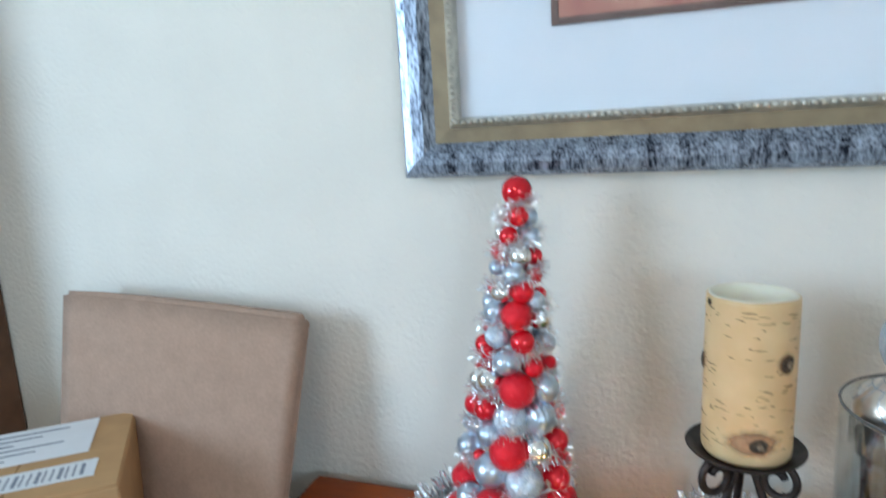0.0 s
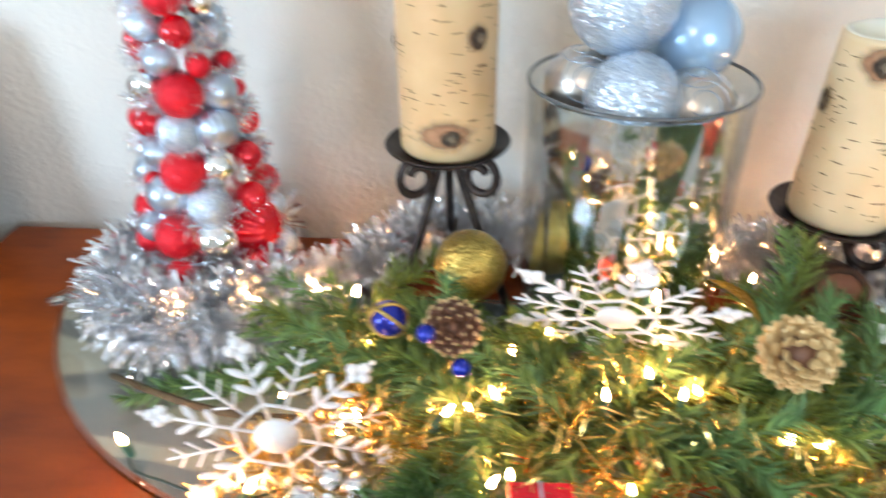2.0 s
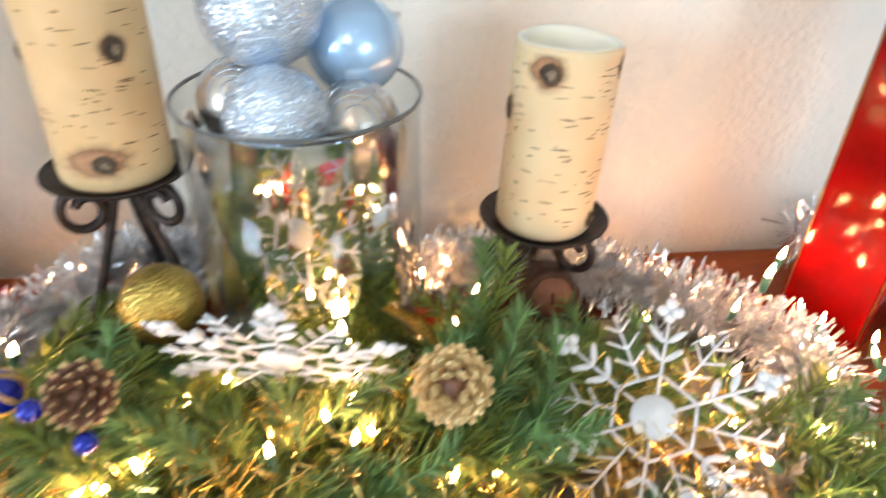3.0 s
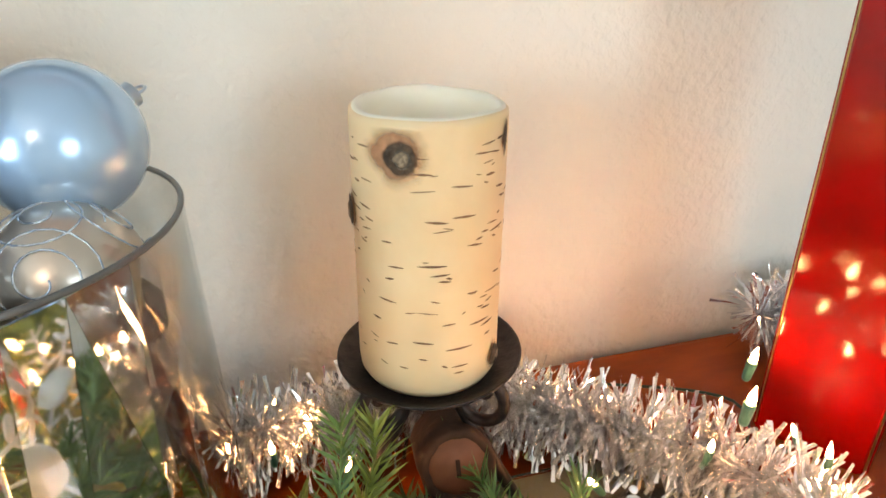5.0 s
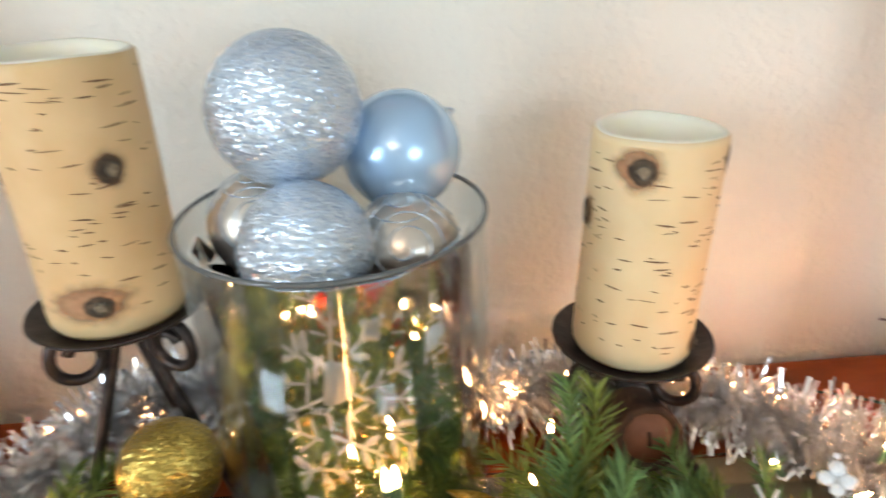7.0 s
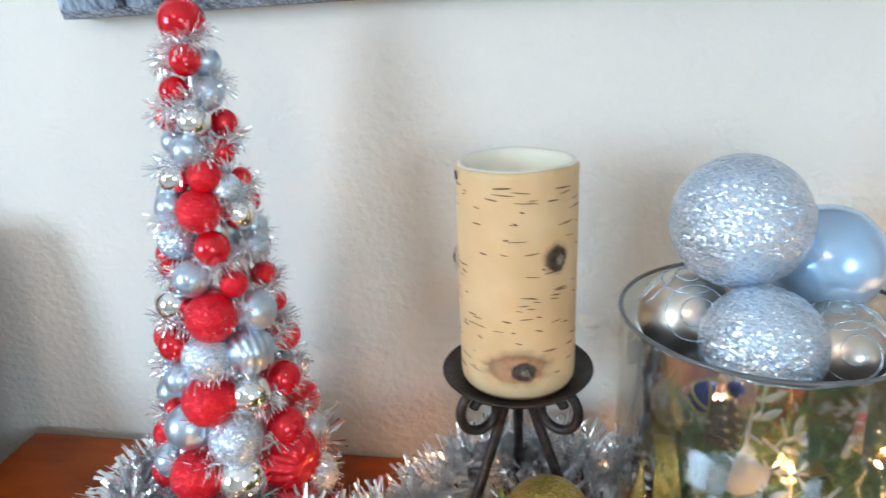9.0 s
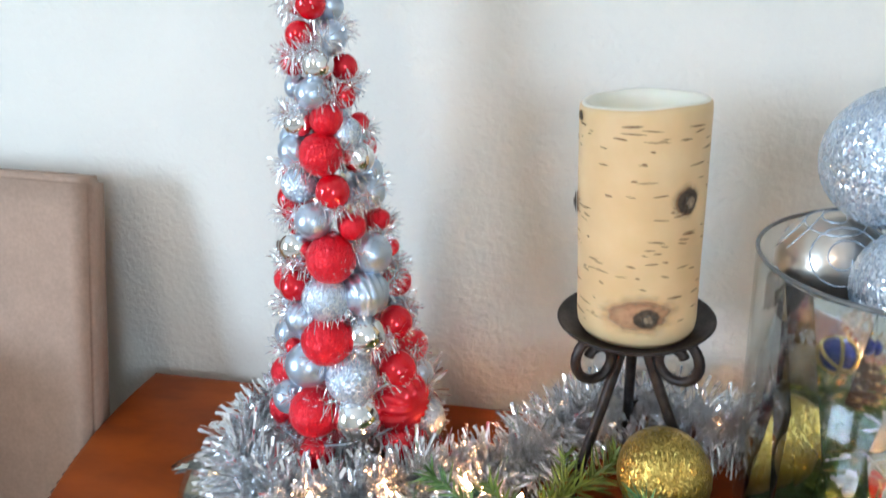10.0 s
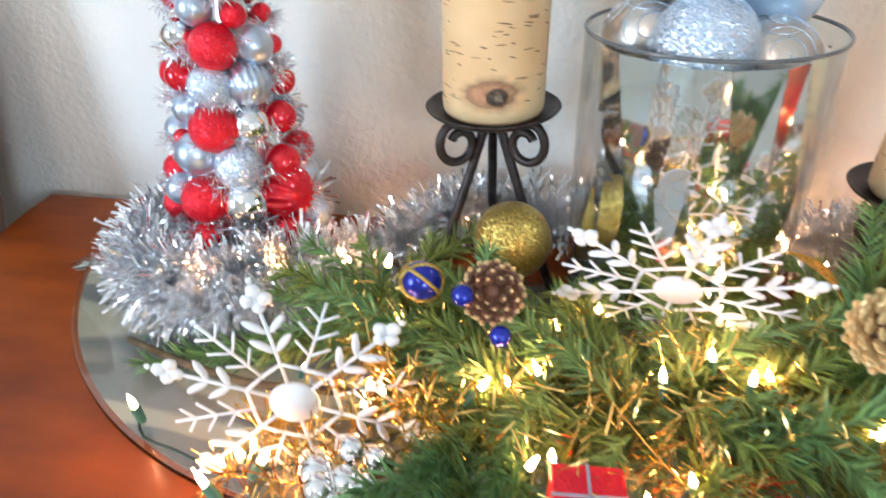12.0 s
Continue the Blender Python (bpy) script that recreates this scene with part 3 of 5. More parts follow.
# ---------------------------------------------------------------- candles on iron stands
def birch_candle(m, h, r, knots, top_dark, label, seed, wax):
    t = thing("birch_candle", m, label, "candle", "candles on iron stands")
    rng = random.Random(seed)
    ph = [rng.uniform(0, 6.28) for _ in range(4)]

    def surf(a, z):
        return 1 + 0.006 * math.sin(2 * a + ph[0]) + 0.004 * math.sin(3 * a + ph[1] + z * 20) + 0.003 * math.sin(z * 55 + ph[2])

    def lip(a):
        return 0.0006 * math.sin(2 * a + ph[3]) + 0.0003 * math.sin(5 * a)
    prof = [(0, 0), (r * 0.93, 0), (r * 0.985, 0.004)] + [(r, 0.01 + (h - 0.014) * i / 14) for i in range(15)] + [(r * 0.99, h - 0.001), (r * 0.955, h)]
    bm = lathe(prof, 64, jitter=surf)
    for v in bm.verts:
        if v.co.z > h - 0.02:
            v.co.z += lip(math.atan2(v.co.y, v.co.x))
    part("bark", bm, wax, t)
    inner = [(r * 0.958, h - 0.0002), (r * 0.93, h + 0.0008), (r * 0.87, h + 0.0002), (r * 0.83, h - 0.005), (r * 0.80, h - 0.018), (r * 0.5, h - 0.021), (0, h - 0.022)]
    bm = lathe(inner, 64, jitter=surf)
    for v in bm.verts:
        v.co.z += lip(math.atan2(v.co.y, v.co.x)) + 0.0002
    part("hollow_top", bm, M_WAX_IN, t, "pale ivory hollow top")
    bm = bmesh.new()
    for _ in range(215):
        a0, z = rng.uniform(0, 6.283), rng.uniform(0.012, h - 0.006)
        ln = rng.choice((0.08, 0.13, 0.18, 0.25, 0.36)) * rng.uniform(0.7, 1.2)
        th = rng.uniform(0.00022, 0.0005)
        sl = rng.uniform(-0.0015, 0.0010)
        top, bot = [], []
        for i in range(7):
            u = i / 6
            a = a0 + ln * u
            rr = r * surf(a, z) + 0.00025
            w = th * (0.35 + math.sin(math.pi * u))
            zz = z + sl * u
            top.append(bm.verts.new((rr * math.cos(a), rr * math.sin(a), zz + w)))
            bot.append(bm.verts.new((rr * math.cos(a), rr * math.sin(a), zz - w)))
        for i in range(6):
            bm.faces.new((bot[i], bot[i + 1], top[i + 1], top[i]))
    tagged(part("bark_pattern", bm, M_MARK, t, "short dark birch dashes"), kind="stuff")

    def patch(az, z, wa, wz, off, material, name, label, ragged=0.25, dome=0.0, core=0.75):
        bm = bmesh.new()
        a0 = radians(az)
        n = 44
        c = bm.verts.new(((r * surf(a0, z) + off + dome) * math.cos(a0), (r * surf(a0, z) + off + dome) * math.sin(a0), z))
        rings = []
        for s in (0.4, 0.78, 1.0):
            ring = []
            for i in range(n):
                b = 2 * math.pi * i / n
                k = s * (1 + ragged * (noise.noise(Vector((math.cos(b) * 1.1 + seed, math.sin(b) * 1.1 + z * 40, 0))) + 0.6 * noise.noise(Vector((math.cos(b) * 4 + seed, math.sin(b) * 4 + z * 40, s)))))
                a, zz = a0 + wa / r * k * math.cos(b), z + wz * k * math.sin(b)
                zz = min(max(zz, 0.003), h - 0.003)
                rr = r * surf(a, zz) + off + dome * (1 - s)
                ring.append(bm.verts.new((rr * math.cos(a), rr * math.sin(a), zz)))
            rings.append(ring)
        for i in range(n):
            j = (i + 1) % n
            bm.faces.new((c, rings[0][i], rings[0][j]))
            for p, q in zip(rings, rings[1:]):
                bm.faces.new((p[i], q[i], q[j], p[j]))
        ob = part(name, bm, material, t, label)
        fade = ob.data.attributes.new("fade", "FLOAT", "POINT")
        fade.data.foreach_set("value", [1.0] + [1.0] * n + [core] * n + [0.0] * n)
        return ob
    for az, z, wa, wz, sa, sz in knots:
        if sa:
            patch(az - 300 * sa, z + 0.08 * sa, sa * 1.5, sz * 1.5, 0.0007, M_STAIN2, "stain_halo", "faint tan halo of a stain", 0.25, core=0.45)
            patch(az - 340 * sa, z + 0.08 * sa, sa * 1.1, sz * 1.05, 0.0011, M_STAIN, "knot_stain", "reddish brown stain round a knot", 0.25, core=0.75)
        else:
            patch(az, z, wa * 1.7, wz * 1.6, 0.0007, M_STAIN2, "stain_halo", "faint tan halo of a stain", 0.2, core=0.4)
        patch(az, z, wa * 1.1, wz * 1.1, 0.0015, M_KNOT, "knot", "dark rough bark knot", 0.16, 0.0010, 1.0)
        patch(az + 2, z, wa * 0.62, wz * 0.62, 0.0027, M_KNOTWOOD, "knot_heart", "lighter weathered heart of a knot", 0.25, 0.0006, 0.7)
    for az, z, wa, wz in top_dark:
        patch(az, z, wa, wz, 0.0006, M_KNOT, "bark_flake", "dark flake of bark", 0.5)
    return t


def iron_stand(m, h, turn, label):
    """h: height of the dish's floor above the foot."""
    t = thing("candle_stand", m, label, "candle stand", "iron candle stands")
    bm = lathe([(0, h), (0.040, h), (0.046, h + 0.0008), (0.0525, h + 0.0045), (0.0538, h + 0.0052), (0.0546, h + 0.0046), (0.0525, h + 0.0020), (0.046, h - 0.0022), (0.036, h - 0.0034), (0, h - 0.0034)], 64)
    part("dish", bm, M_IRON, t, "shallow flared iron dish")
    for k in range(3):
        a = radians(turn + 120 * k)
        ca, sa = math.cos(a), math.sin(a)
        pts = []
        for i in range(17):
            u = i / 16
            rr = 0.005 + 0.057 * (u ** 1.1)
            pts.append((rr * ca, rr * sa, (h - 0.004) * (1 - u) + 0.004 * u))
        part("leg", tube(pts, 0.0041, 10), M_IRON, t)
        pts = []
        cxs, czs = 0.031, h - 0.024
        for i in range(31):
            u = i / 30
            b = math.pi * 0.62 - 2 * math.pi * 1.22 * u
            rad = 0.0212 * (1 - u) + 0.0082 * u
            rr, zz = cxs + rad * math.cos(b) * 0.95, czs + rad * math.sin(b)
            pts.append((rr * ca, rr * sa, min(zz, h - 0.0065)))
        part("scroll", tube(pts, 0.0038, 10), M_IRON, t)
    return t


GL = TOP + 0.0065     # top of the glass sheet
iron_stand(pose(0.153, 0.6145, GL), 0.1595, 216, "tall black wrought iron candle stand with scrolls")
birch_candle(pose(0.1535, 0.6125, GL + 0.1597, -0.3, 0.9, 0), 0.157, 0.0403,
             [(311, 0.101, 0.0075, 0.0085, 0, 0), (280, 0.024, 0.0085, 0.0072, 0.021, 0.0115), (190, 0.092, 0.004, 0.008, 0, 0)],
             [(202, 0.151, 0.005, 0.005)], "birch bark pillar candle on the taller iron stand", 3, M_WAX)
iron_stand(pose(0.4865, 0.6150, GL), 0.1045, 200, "short black wrought iron candle stand with scrolls")
birch_candle(pose(0.4850, 0.6115, GL + 0.1047, -1.2, 2.2, 0), 0.1515, 0.0396,
             [(238, 0.135, 0.0082, 0.0080, 0.0125, 0.0115), (183, 0.100, 0.006, 0.009, 0, 0), (318, 0.016, 0.0045, 0.007, 0, 0)],
             [(322, 0.139, 0.004, 0.009)], "birch bark pillar candle on the shorter iron stand", 8, M_WAX2)

# sawn log lying behind the greenery, its end towards the room
log = thing("log_slice", pose(0.497, 0.626, GL + 0.0262, 68, 0, -4), "short dark bark log lying on the table", "log")
part("bark", lathe([(0, 0), (0.022, 0.0), (0.0235, 0.004), (0.0240, 0.030), (0.0235, 0.050), (0.0215, 0.052), (0.0175, 0.0495)], 40,
                   jitter=lambda a, z: 1 + 0.02 * math.sin(7 * a) + 0.015 * math.sin(13 * a + z * 90)), M_LOG, log)
part("sawn_end", lathe([(0.0, 0.0485), (0.0178, 0.0490), (0.0178, 0.0465)], 40), M_LOGEND, log, "pale brown sawn end")
part("crack", box_bm(-0.0012, 0.0014, -0.007, 0.004, 0.0484, 0.0497, 0.0004), M_LOG, log, "short dark crack", False)

# ---------------------------------------------------------------- glass vase with ornaments
VX, VY = 0.2985, 0.5565
vase = thing("glass_vase", pose(VX, VY, GL), "clear glass cylinder vase with a mirrored faceted lining", "vase")
VH = 1.0075 - GL
VR = 0.0782
part("glass_rim", tube([(VR * math.cos(i * math.pi / 48), VR * math.sin(i * math.pi / 48), VH - 0.0013) for i in range(97)], 0.0013, 10, cap=False), M_RIM, vase, "grey-looking glass rim")
v = part("glass_wall", lathe([(VR - 0.0012, 0.010), (VR + 0.0006, 0.010), (VR + 0.0006, VH - 0.0030), (VR - 0.0012, VH - 0.0030), (VR - 0.0012, 0.010)], 96), M_THIN, vase, "clear glass outer wall")
v.visible_shadow = False
part("base", lathe([(0, 0), (VR - 0.006, 0), (VR - 0.003, 0.004), (VR - 0.004, 0.0095), (0, 0.0095)], 64), M_GLASS, vase, "clear glass base")
# long lozenge mirrors, each leaning a little its own way, set inside the glass
rng = random.Random(14)
nf = 19
levels = (0.012, 0.066, 0.150, VH - 0.008)
rows = []
for k, z in enumerate(levels):
    row = []
    for i in range(nf):
        ang = 2 * math.pi * (i + 0.5 * (k % 2) + rng.uniform(-0.2, 0.2)) / nf
        rad = VR - 0.0105 + rng.uniform(-0.009, 0.0085)
        if k == len(levels) - 1:
            rad = VR - 0.0125 + rng.uniform(0.0, 0.006)
        drop = 0.055 * max(0.0, math.sin(ang)) ** 0.5 if k == len(levels) - 1 else rng.uniform(-0.022, 0.022) if 0 < k else 0.0
        row.append((rad * math.cos(ang), rad * math.sin(ang), z - drop))
    rows.append(row)


def facet(*corners):
    """A thin mirror facet with its own edges, drawn in slightly from its neighbours."""
    bm = bmesh.new()
    pts = [Vector(c) for c in corners]
    mid = sum(pts, Vector()) / len(pts)
    out = Vector((mid.x, mid.y, 0)).normalized() * 0.0006
    pts = [mid + (p - mid) * 0.992 for p in pts]
    f = [bm.verts.new(p + out) for p in pts]
    g = [bm.verts.new(p - out) for p in pts]
    bm.faces.new(f)
    bm.faces.new(list(reversed(g)))
    for i in range(len(f)):
        j = (i + 1) % len(f)
        bm.faces.new((f[i], g[i], g[j], f[j]))
    bmesh.ops.recalc_face_normals(bm, faces=bm.faces)
    part("mirror_facet", bm, M_MIRROR, vase, "", False)


for k, (p, q) in enumerate(zip(rows, rows[1:])):
    for i in range(nf):
        j = (i + 1) % nf
        if k % 2 == 0:
            facet(p[i], p[j], q[i])
            facet(q[i], p[j], q[j])
        else:
            facet(p[i], p[j], q[j])
            facet(p[i], q[j], q[i])


def bauble(name, m, r, material, label, group, cap=None, ribs=0, squash=1.0):
    t = thing(name, m, label, "christmas ornament", group)
    bm = ball_bm(r, 40, 24)
    for vtx in bm.verts:
        if ribs:
            a = math.atan2(vtx.co.y, vtx.co.x)
            vtx.co *= 1 + 0.045 * math.cos(ribs * a) * math.sqrt(max(0, 1 - (vtx.co.z / r) ** 2))
        vtx.co.z *= squash
    part("ball", bm, material, t)
    if cap:
        part("cap", lathe([(r * 0.16, r * 0.97 * squash), (r * 0.17, r * 1.12 * squash), (r * 0.12, r * 1.15 * squash), (0, r * 1.15 * squash)], 16), M_PEARL, t, "small silver cap")
        bm = bmesh.new()
        tube([(r * 0.1 * math.cos(a), 0, r * 1.2 * squash + r * 0.1 * math.sin(a)) for a in [i * math.pi / 6 for i in range(13)]], r * 0.02, 6, bm)
        part("hook", bm, M_PEARL, t, "thin wire loop")
    return t


VG = "ornaments in the vase"
bauble("glitter_ball", pose(0.2815, 0.5570, 1.0590, 40, 20), 0.0370, M_SILVERGLIT, "large silver glitter ball on top of the vase", VG)
bauble("glitter_ball", pose(0.2885, 0.5195, 1.0035, 70, 0), 0.0315, M_SILVERGLIT, "silver glitter ball resting in the vase", VG)
bauble("pearl_ball", pose(0.3350, 0.5790, 1.0290, 70, 0, 130), 0.0320, M_BLUEPEARL, "pale blue satin ball resting on the vase", VG, cap=True)
bauble("champagne_ball", pose(0.3345, 0.5450, 0.988, 10, 0), 0.0285, M_CHAMP, "champagne ball with glitter swirls in the vase", VG)
bauble("champagne_ball", pose(0.2600, 0.5690, 0.996, 10, 0), 0.0290, M_CHAMP, "champagne ball with glitter swirls in the vase", VG)
for px, py, pz, mm in ((0.298, 0.588, 0.955, M_CHAMP), (0.272, 0.543, 0.940, M_PEARL), (0.312, 0.530, 0.935, M_CHAMP), (0.328, 0.575, 0.930, M_PEARL), (0.290, 0.560, 0.885, M_SILVERGLIT)):
    bauble("filler_ball", pose(px, py, pz), 0.028, mm, "silver and champagne ball deep in the vase", VG)
for ob in [o for o in scene.objects if o.name.startswith("champagne_ball")]:
    for k in range(4):
        bm = bmesh.new()
        pts = []
        for i in range(40):
            u = i / 39
            a, rad = u * 4 * math.pi, 0.75 * (1 - u) + 0.10
            d = Vector((rad * math.cos(a), rad * math.sin(a), 1.0)).normalized()
            pts.append(d * (0.0287 if ob.name == "champagne_ball" else 0.0292))
        tube(pts, 0.0004, 5, bm)
        sw = part("swirl", bm, M_SILVERGLIT, ob, "silver glitter swirl")
        sw.matrix_basis = pose(0, 0, 0, 55 * (k > 0), 0, 120 * k)
bauble("gold_ball", pose(0.176, 0.568, 0.832, 20, 10), 0.0320, M_GOLDGLIT, "gold glitter ball beside the iron stand", "gold ball")


# ---------------------------------------------------------------- ornament tree
def axis_at(z):
    return -0.084 + (z - 0.78) * 0.045, 0.617


def cone_r(z):
    return max(0.004, 0.011 + (1.178 - z) * 0.150)


tree = thing("ornament_tree", Matrix(), "tabletop cone tree of red and silver baubles with tinsel", "christmas tree")
bm = bmesh.new()
tube([(*axis_at(z), z) for z in (GL, 0.85, 0.95, 1.05, 1.15, 1.17)], [cone_r(z) - 0.014 if z < 1.1 else 0.003 for z in (GL, 0.85, 0.95, 1.05, 1.15, 1.17)], 20, bm)
part("core", bm, M_TINSEL, tree, "silver foil core")
placed = []


def tree_ball(az, z, mm, material, name, label="", ribs=0):
    ax, ay = axis_at(z)
    r = mm / 1000 * (1.15 if z < 1.17 else 1)
    rr = cone_r(z) - r * 0.25 if z < 1.17 else 0.0
    a = radians(az)
    bm = ball_bm(r, 20, 14) if not ribs else ball_bm(r, 56, 40)
    if ribs:
        for q in bm.verts:
            if material is M_RED:       # gadroons running out from the front
                b = math.atan2(q.co.y, q.co.z)
                q.co *= 1 + 0.07 * math.cos(ribs * b) * math.sqrt(max(0, 1 - (q.co.x / r) ** 2)) - 0.18 * max(0, q.co.x / r) ** 10
            else:                       # rings round the ball
                q.co *= 1 + 0.045 * math.cos(ribs * q.co.y / r)
    me = link_mesh(name, bm, material)
    me.parent = tree
    me.matrix_basis = Matrix.Translation((ax + rr * math.cos(a), ay + rr * math.sin(a), z)) @ Matrix.Rotation(a, 4, "Z")
    if label:
        tagged(me, label)
    placed.append((az, z, r))
    return me


RED_SHINY = [(308, 1.181, 16.0), (294, 1.157, 9.6), (252, 1.137, 8.9), (209, 1.119, 8.3), (27, 1.112, 8.7), (342, 1.094, 8.1), (211, 1.081, 5.9),
             (298, 1.029, 11.3), (230, 1.013, 7.2), (237, 0.955, 10.9), (352, 0.913, 12.5), (237, 0.905, 6.4), (341, 0.876, 14.0), (330, 0.816, 14.2), (210, 1.04, 5.1), (262, 0.818, 13.0)]
RED_GLITTER = [(301, 1.08, 10.4), (286, 1.056, 14.0), (317, 1.001, 9.0), (287, 0.979, 16.5), (27, 0.937, 11.0), (276, 0.915, 17.4), (260, 0.853, 18.0),
               (26, 0.969, 7.2), (27, 1.071, 6.7), (8, 0.997, 6.9)]
SILVER_MIRROR = [(211, 1.159, 8.2), (297, 1.117, 10.3), (244, 1.079, 9.8), (349, 1.048, 10.7), (237, 0.987, 12.0), (314, 0.915, 14.3), (298, 0.849, 17.8)]
SILVER_PEARL = [(26, 1.154, 9.0), (347, 1.134, 9.7), (277, 1.098, 10.0), (229, 1.058, 10.4), (268, 1.008, 11.9), (337, 0.976, 14.3), (254, 0.893, 15.8),
                (226, 0.855, 12.6), (27, 0.845, 11.0), (2, 1.02, 10.1), (26, 1.097, 7.5)]
SILVER_GLITTER = [(244, 1.034, 11.6), (278, 0.949, 16.1), (296, 0.882, 18.0), (5, 0.812, 17.0), (334, 1.069, 9.7)]
for rows, material, name, label in ((RED_SHINY, M_RED, "red_bauble", "glossy red bauble"), (RED_GLITTER, M_REDGLIT, "glitter_bauble", "red glitter bauble"),
                                    (SILVER_MIRROR, M_MIRROR, "mirror_bauble", "mirrored silver bauble"), (SILVER_PEARL, M_PEARL, "pearl_bauble", "satin silver bauble"),
                                    (SILVER_GLITTER, M_SILVERGLIT, "silver_bauble", "silver glitter bauble")):
    for az, z, mm in rows:
        tree_ball(az, z, mm, material, name, label)
tree_ball(321, 0.948, 15.7, M_PEARL, "ribbed_bauble", "ribbed silver bauble", 20)
tree_ball(250, 0.931, 11.4, M_PEARL, "ribbed_bauble", "ribbed silver bauble", 20)
tree_ball(339, 0.848, 21.0, M_RED, "ribbed_bauble", "large ribbed glossy red bauble", 14)
rng = random.Random(5)
for _ in range(400):          # the side turned to the wall
    z, az = rng.uniform(0.80, 1.15), rng.uniform(30, 205)
    r = 0.006 + (1.178 - z) * 0.024
    R0 = cone_r(z)
    if all(math.hypot(math.radians((az - b + 180) % 360 - 180) * R0, z - y) > (r + q) * 0.9 for b, y, q in placed):
        material, name = rng.choice(((M_RED, "red_bauble"), (M_REDGLIT, "glitter_bauble"), (M_MIRROR, "mirror_bauble"), (M_PEARL, "pearl_bauble"), (M_SILVERGLIT, "silver_bauble")))
        tree_ball(az, z, r * 1000, material, name)


# ---------------------------------------------------------------- tinsel
def strands(bm, centre, along, count, length, width, rng, flat=0.0):
    """Foil strips standing out all round a cord at one place."""
    d = Vector(along).normalized()
    u = d.orthogonal().normalized()
    w = d.cross(u)
    for _ in range(count):
        a = rng.uniform(0, 6.283)
        out = (u * math.cos(a) + w * math.sin(a) + d * rng.uniform(-0.45, 0.45)).normalized()
        ln = length * rng.uniform(0.6, 1.1)
        side = out.cross(Vector((rng.uniform(-1, 1), rng.uniform(-1, 1), rng.uniform(-1, 1)))).normalized() * width * rng.uniform(0.6, 1.3) / 2
        bend = out.cross(side).normalized() * ln * rng.uniform(-0.28, 0.28) + Vector((0, 0, -ln * rng.uniform(0, 0.22)))
        p0 = Vector(centre) + d * rng.uniform(-0.004, 0.004)
        nrm = side.cross(out).normalized() * side.length
        turn, t0 = rng.uniform(-2.2, 2.2), rng.uniform(0, 3.1)
        pts = [p0, p0 + out * ln * 0.35 + bend * 0.13, p0 + out * ln * 0.68 + bend * 0.5, p0 + out * ln + bend]
        for q in pts:
            if q.z < flat + 0.001:
                q.z = flat + 0.001 + rng.uniform(0, 0.002)
        vs = []
        for i, q in enumerate(pts):
            w0 = side * math.cos(t0 + turn * i / 3) + nrm * math.sin(t0 + turn * i / 3)
            vs.append((bm.verts.new(q - w0), bm.verts.new(q + w0)))
        for (a0, a1), (b0, b1) in zip(vs, vs[1:]):
            bm.faces.new((a0, a1, b1, b0))


def spline(ctrl, step):
    pts = [Vector(c) for c in ctrl]
    out = []
    for i in range(len(pts) - 1):
        p0, p1, p2, p3 = pts[max(i - 1, 0)], pts[i], pts[i + 1], pts[min(i + 2, len(pts) - 1)]
        n = max(2, int((p2 - p1).length / step))
        for k in range(n):
            t = k / n
            out.append(0.5 * ((2 * p1) + (p2 - p0) * t + (2 * p0 - 5 * p1 + 4 * p2 - p3) * t * t + (3 * p1 - p0 - 3 * p2 + p3) * t ** 3))
    out.append(pts[-1])
    return out


def tinsel(name, ctrl, per, length, width, material, label, seed, step=0.004, flat=GL):
    rng = random.Random(seed)
    t = thing(name, Matrix(), label, "tinsel garland")
    pts = spline(ctrl, step)
    part("cord", tube(pts, 0.0012, 5), material, t)
    bm = bmesh.new()
    for i, p in enumerate(pts):
        d = pts[min(i + 1, len(pts) - 1)] - pts[max(i - 1, 0)]
        strands(bm, p, d, per, length, width, rng, flat)
    tagged(part("foil_fringe", bm, material, t, "fringe of narrow silver foil", False), kind="stuff")
    return t


Z0 = GL + 0.030
ring = [(-0.085 + 0.088 * math.cos(radians(a)), 0.598 + 0.085 * math.sin(radians(a)), Z0 + 0.010) for a in range(60, 331, 30)]
tinsel("tinsel_garland", ring + [(0.03, 0.575, Z0), (0.07, 0.61, Z0), (0.11, 0.66, Z0 + 0.012), (0.17, 0.675, Z0 + 0.012), (0.24, 0.665, Z0 + 0.005)], 27, 0.040, 0.0027, M_TINSEL,
       "silver tinsel garland wound round the tree's foot", 11)
tinsel("tinsel_garland", [(0.36, 0.66, Z0), (0.42, 0.66, Z0), (0.48, 0.665, Z0 + 0.003), (0.55, 0.64, Z0), (0.61, 0.60, Z0), (0.66, 0.55, Z0), (0.68, 0.49, Z0 + 0.005), (0.64, 0.43, Z0 + 0.005), (0.60, 0.39, Z0), (0.66, 0.36, Z0), (0.74, 0.40, Z0), (0.80, 0.46, Z0), (0.855, 0.52, Z0), (0.885, 0.59, Z0), (0.875, 0.645, Z0), (0.825, 0.68, Z0 + 0.004), (0.785, 0.685, Z0 + 0.004)], 27, 0.040, 0.0027, M_TINSEL,
       "silver tinsel garland in front of the red vase", 12)
tinsel("tinsel_garland", [(-0.165, 0.545, Z0), (-0.13, 0.508, Z0), (-0.075, 0.492, Z0 - 0.004), (-0.02, 0.502, Z0), (0.025, 0.528, Z0), (0.055, 0.565, Z0)], 25, 0.037, 0.0027, M_TINSEL,
       "silver tinsel garland lying before the tree's foot", 13)
rng = random.Random(21)
tw = thing("thin_tinsel", Matrix(), "fine silver tinsel wound between the tree's baubles", "tinsel garland")
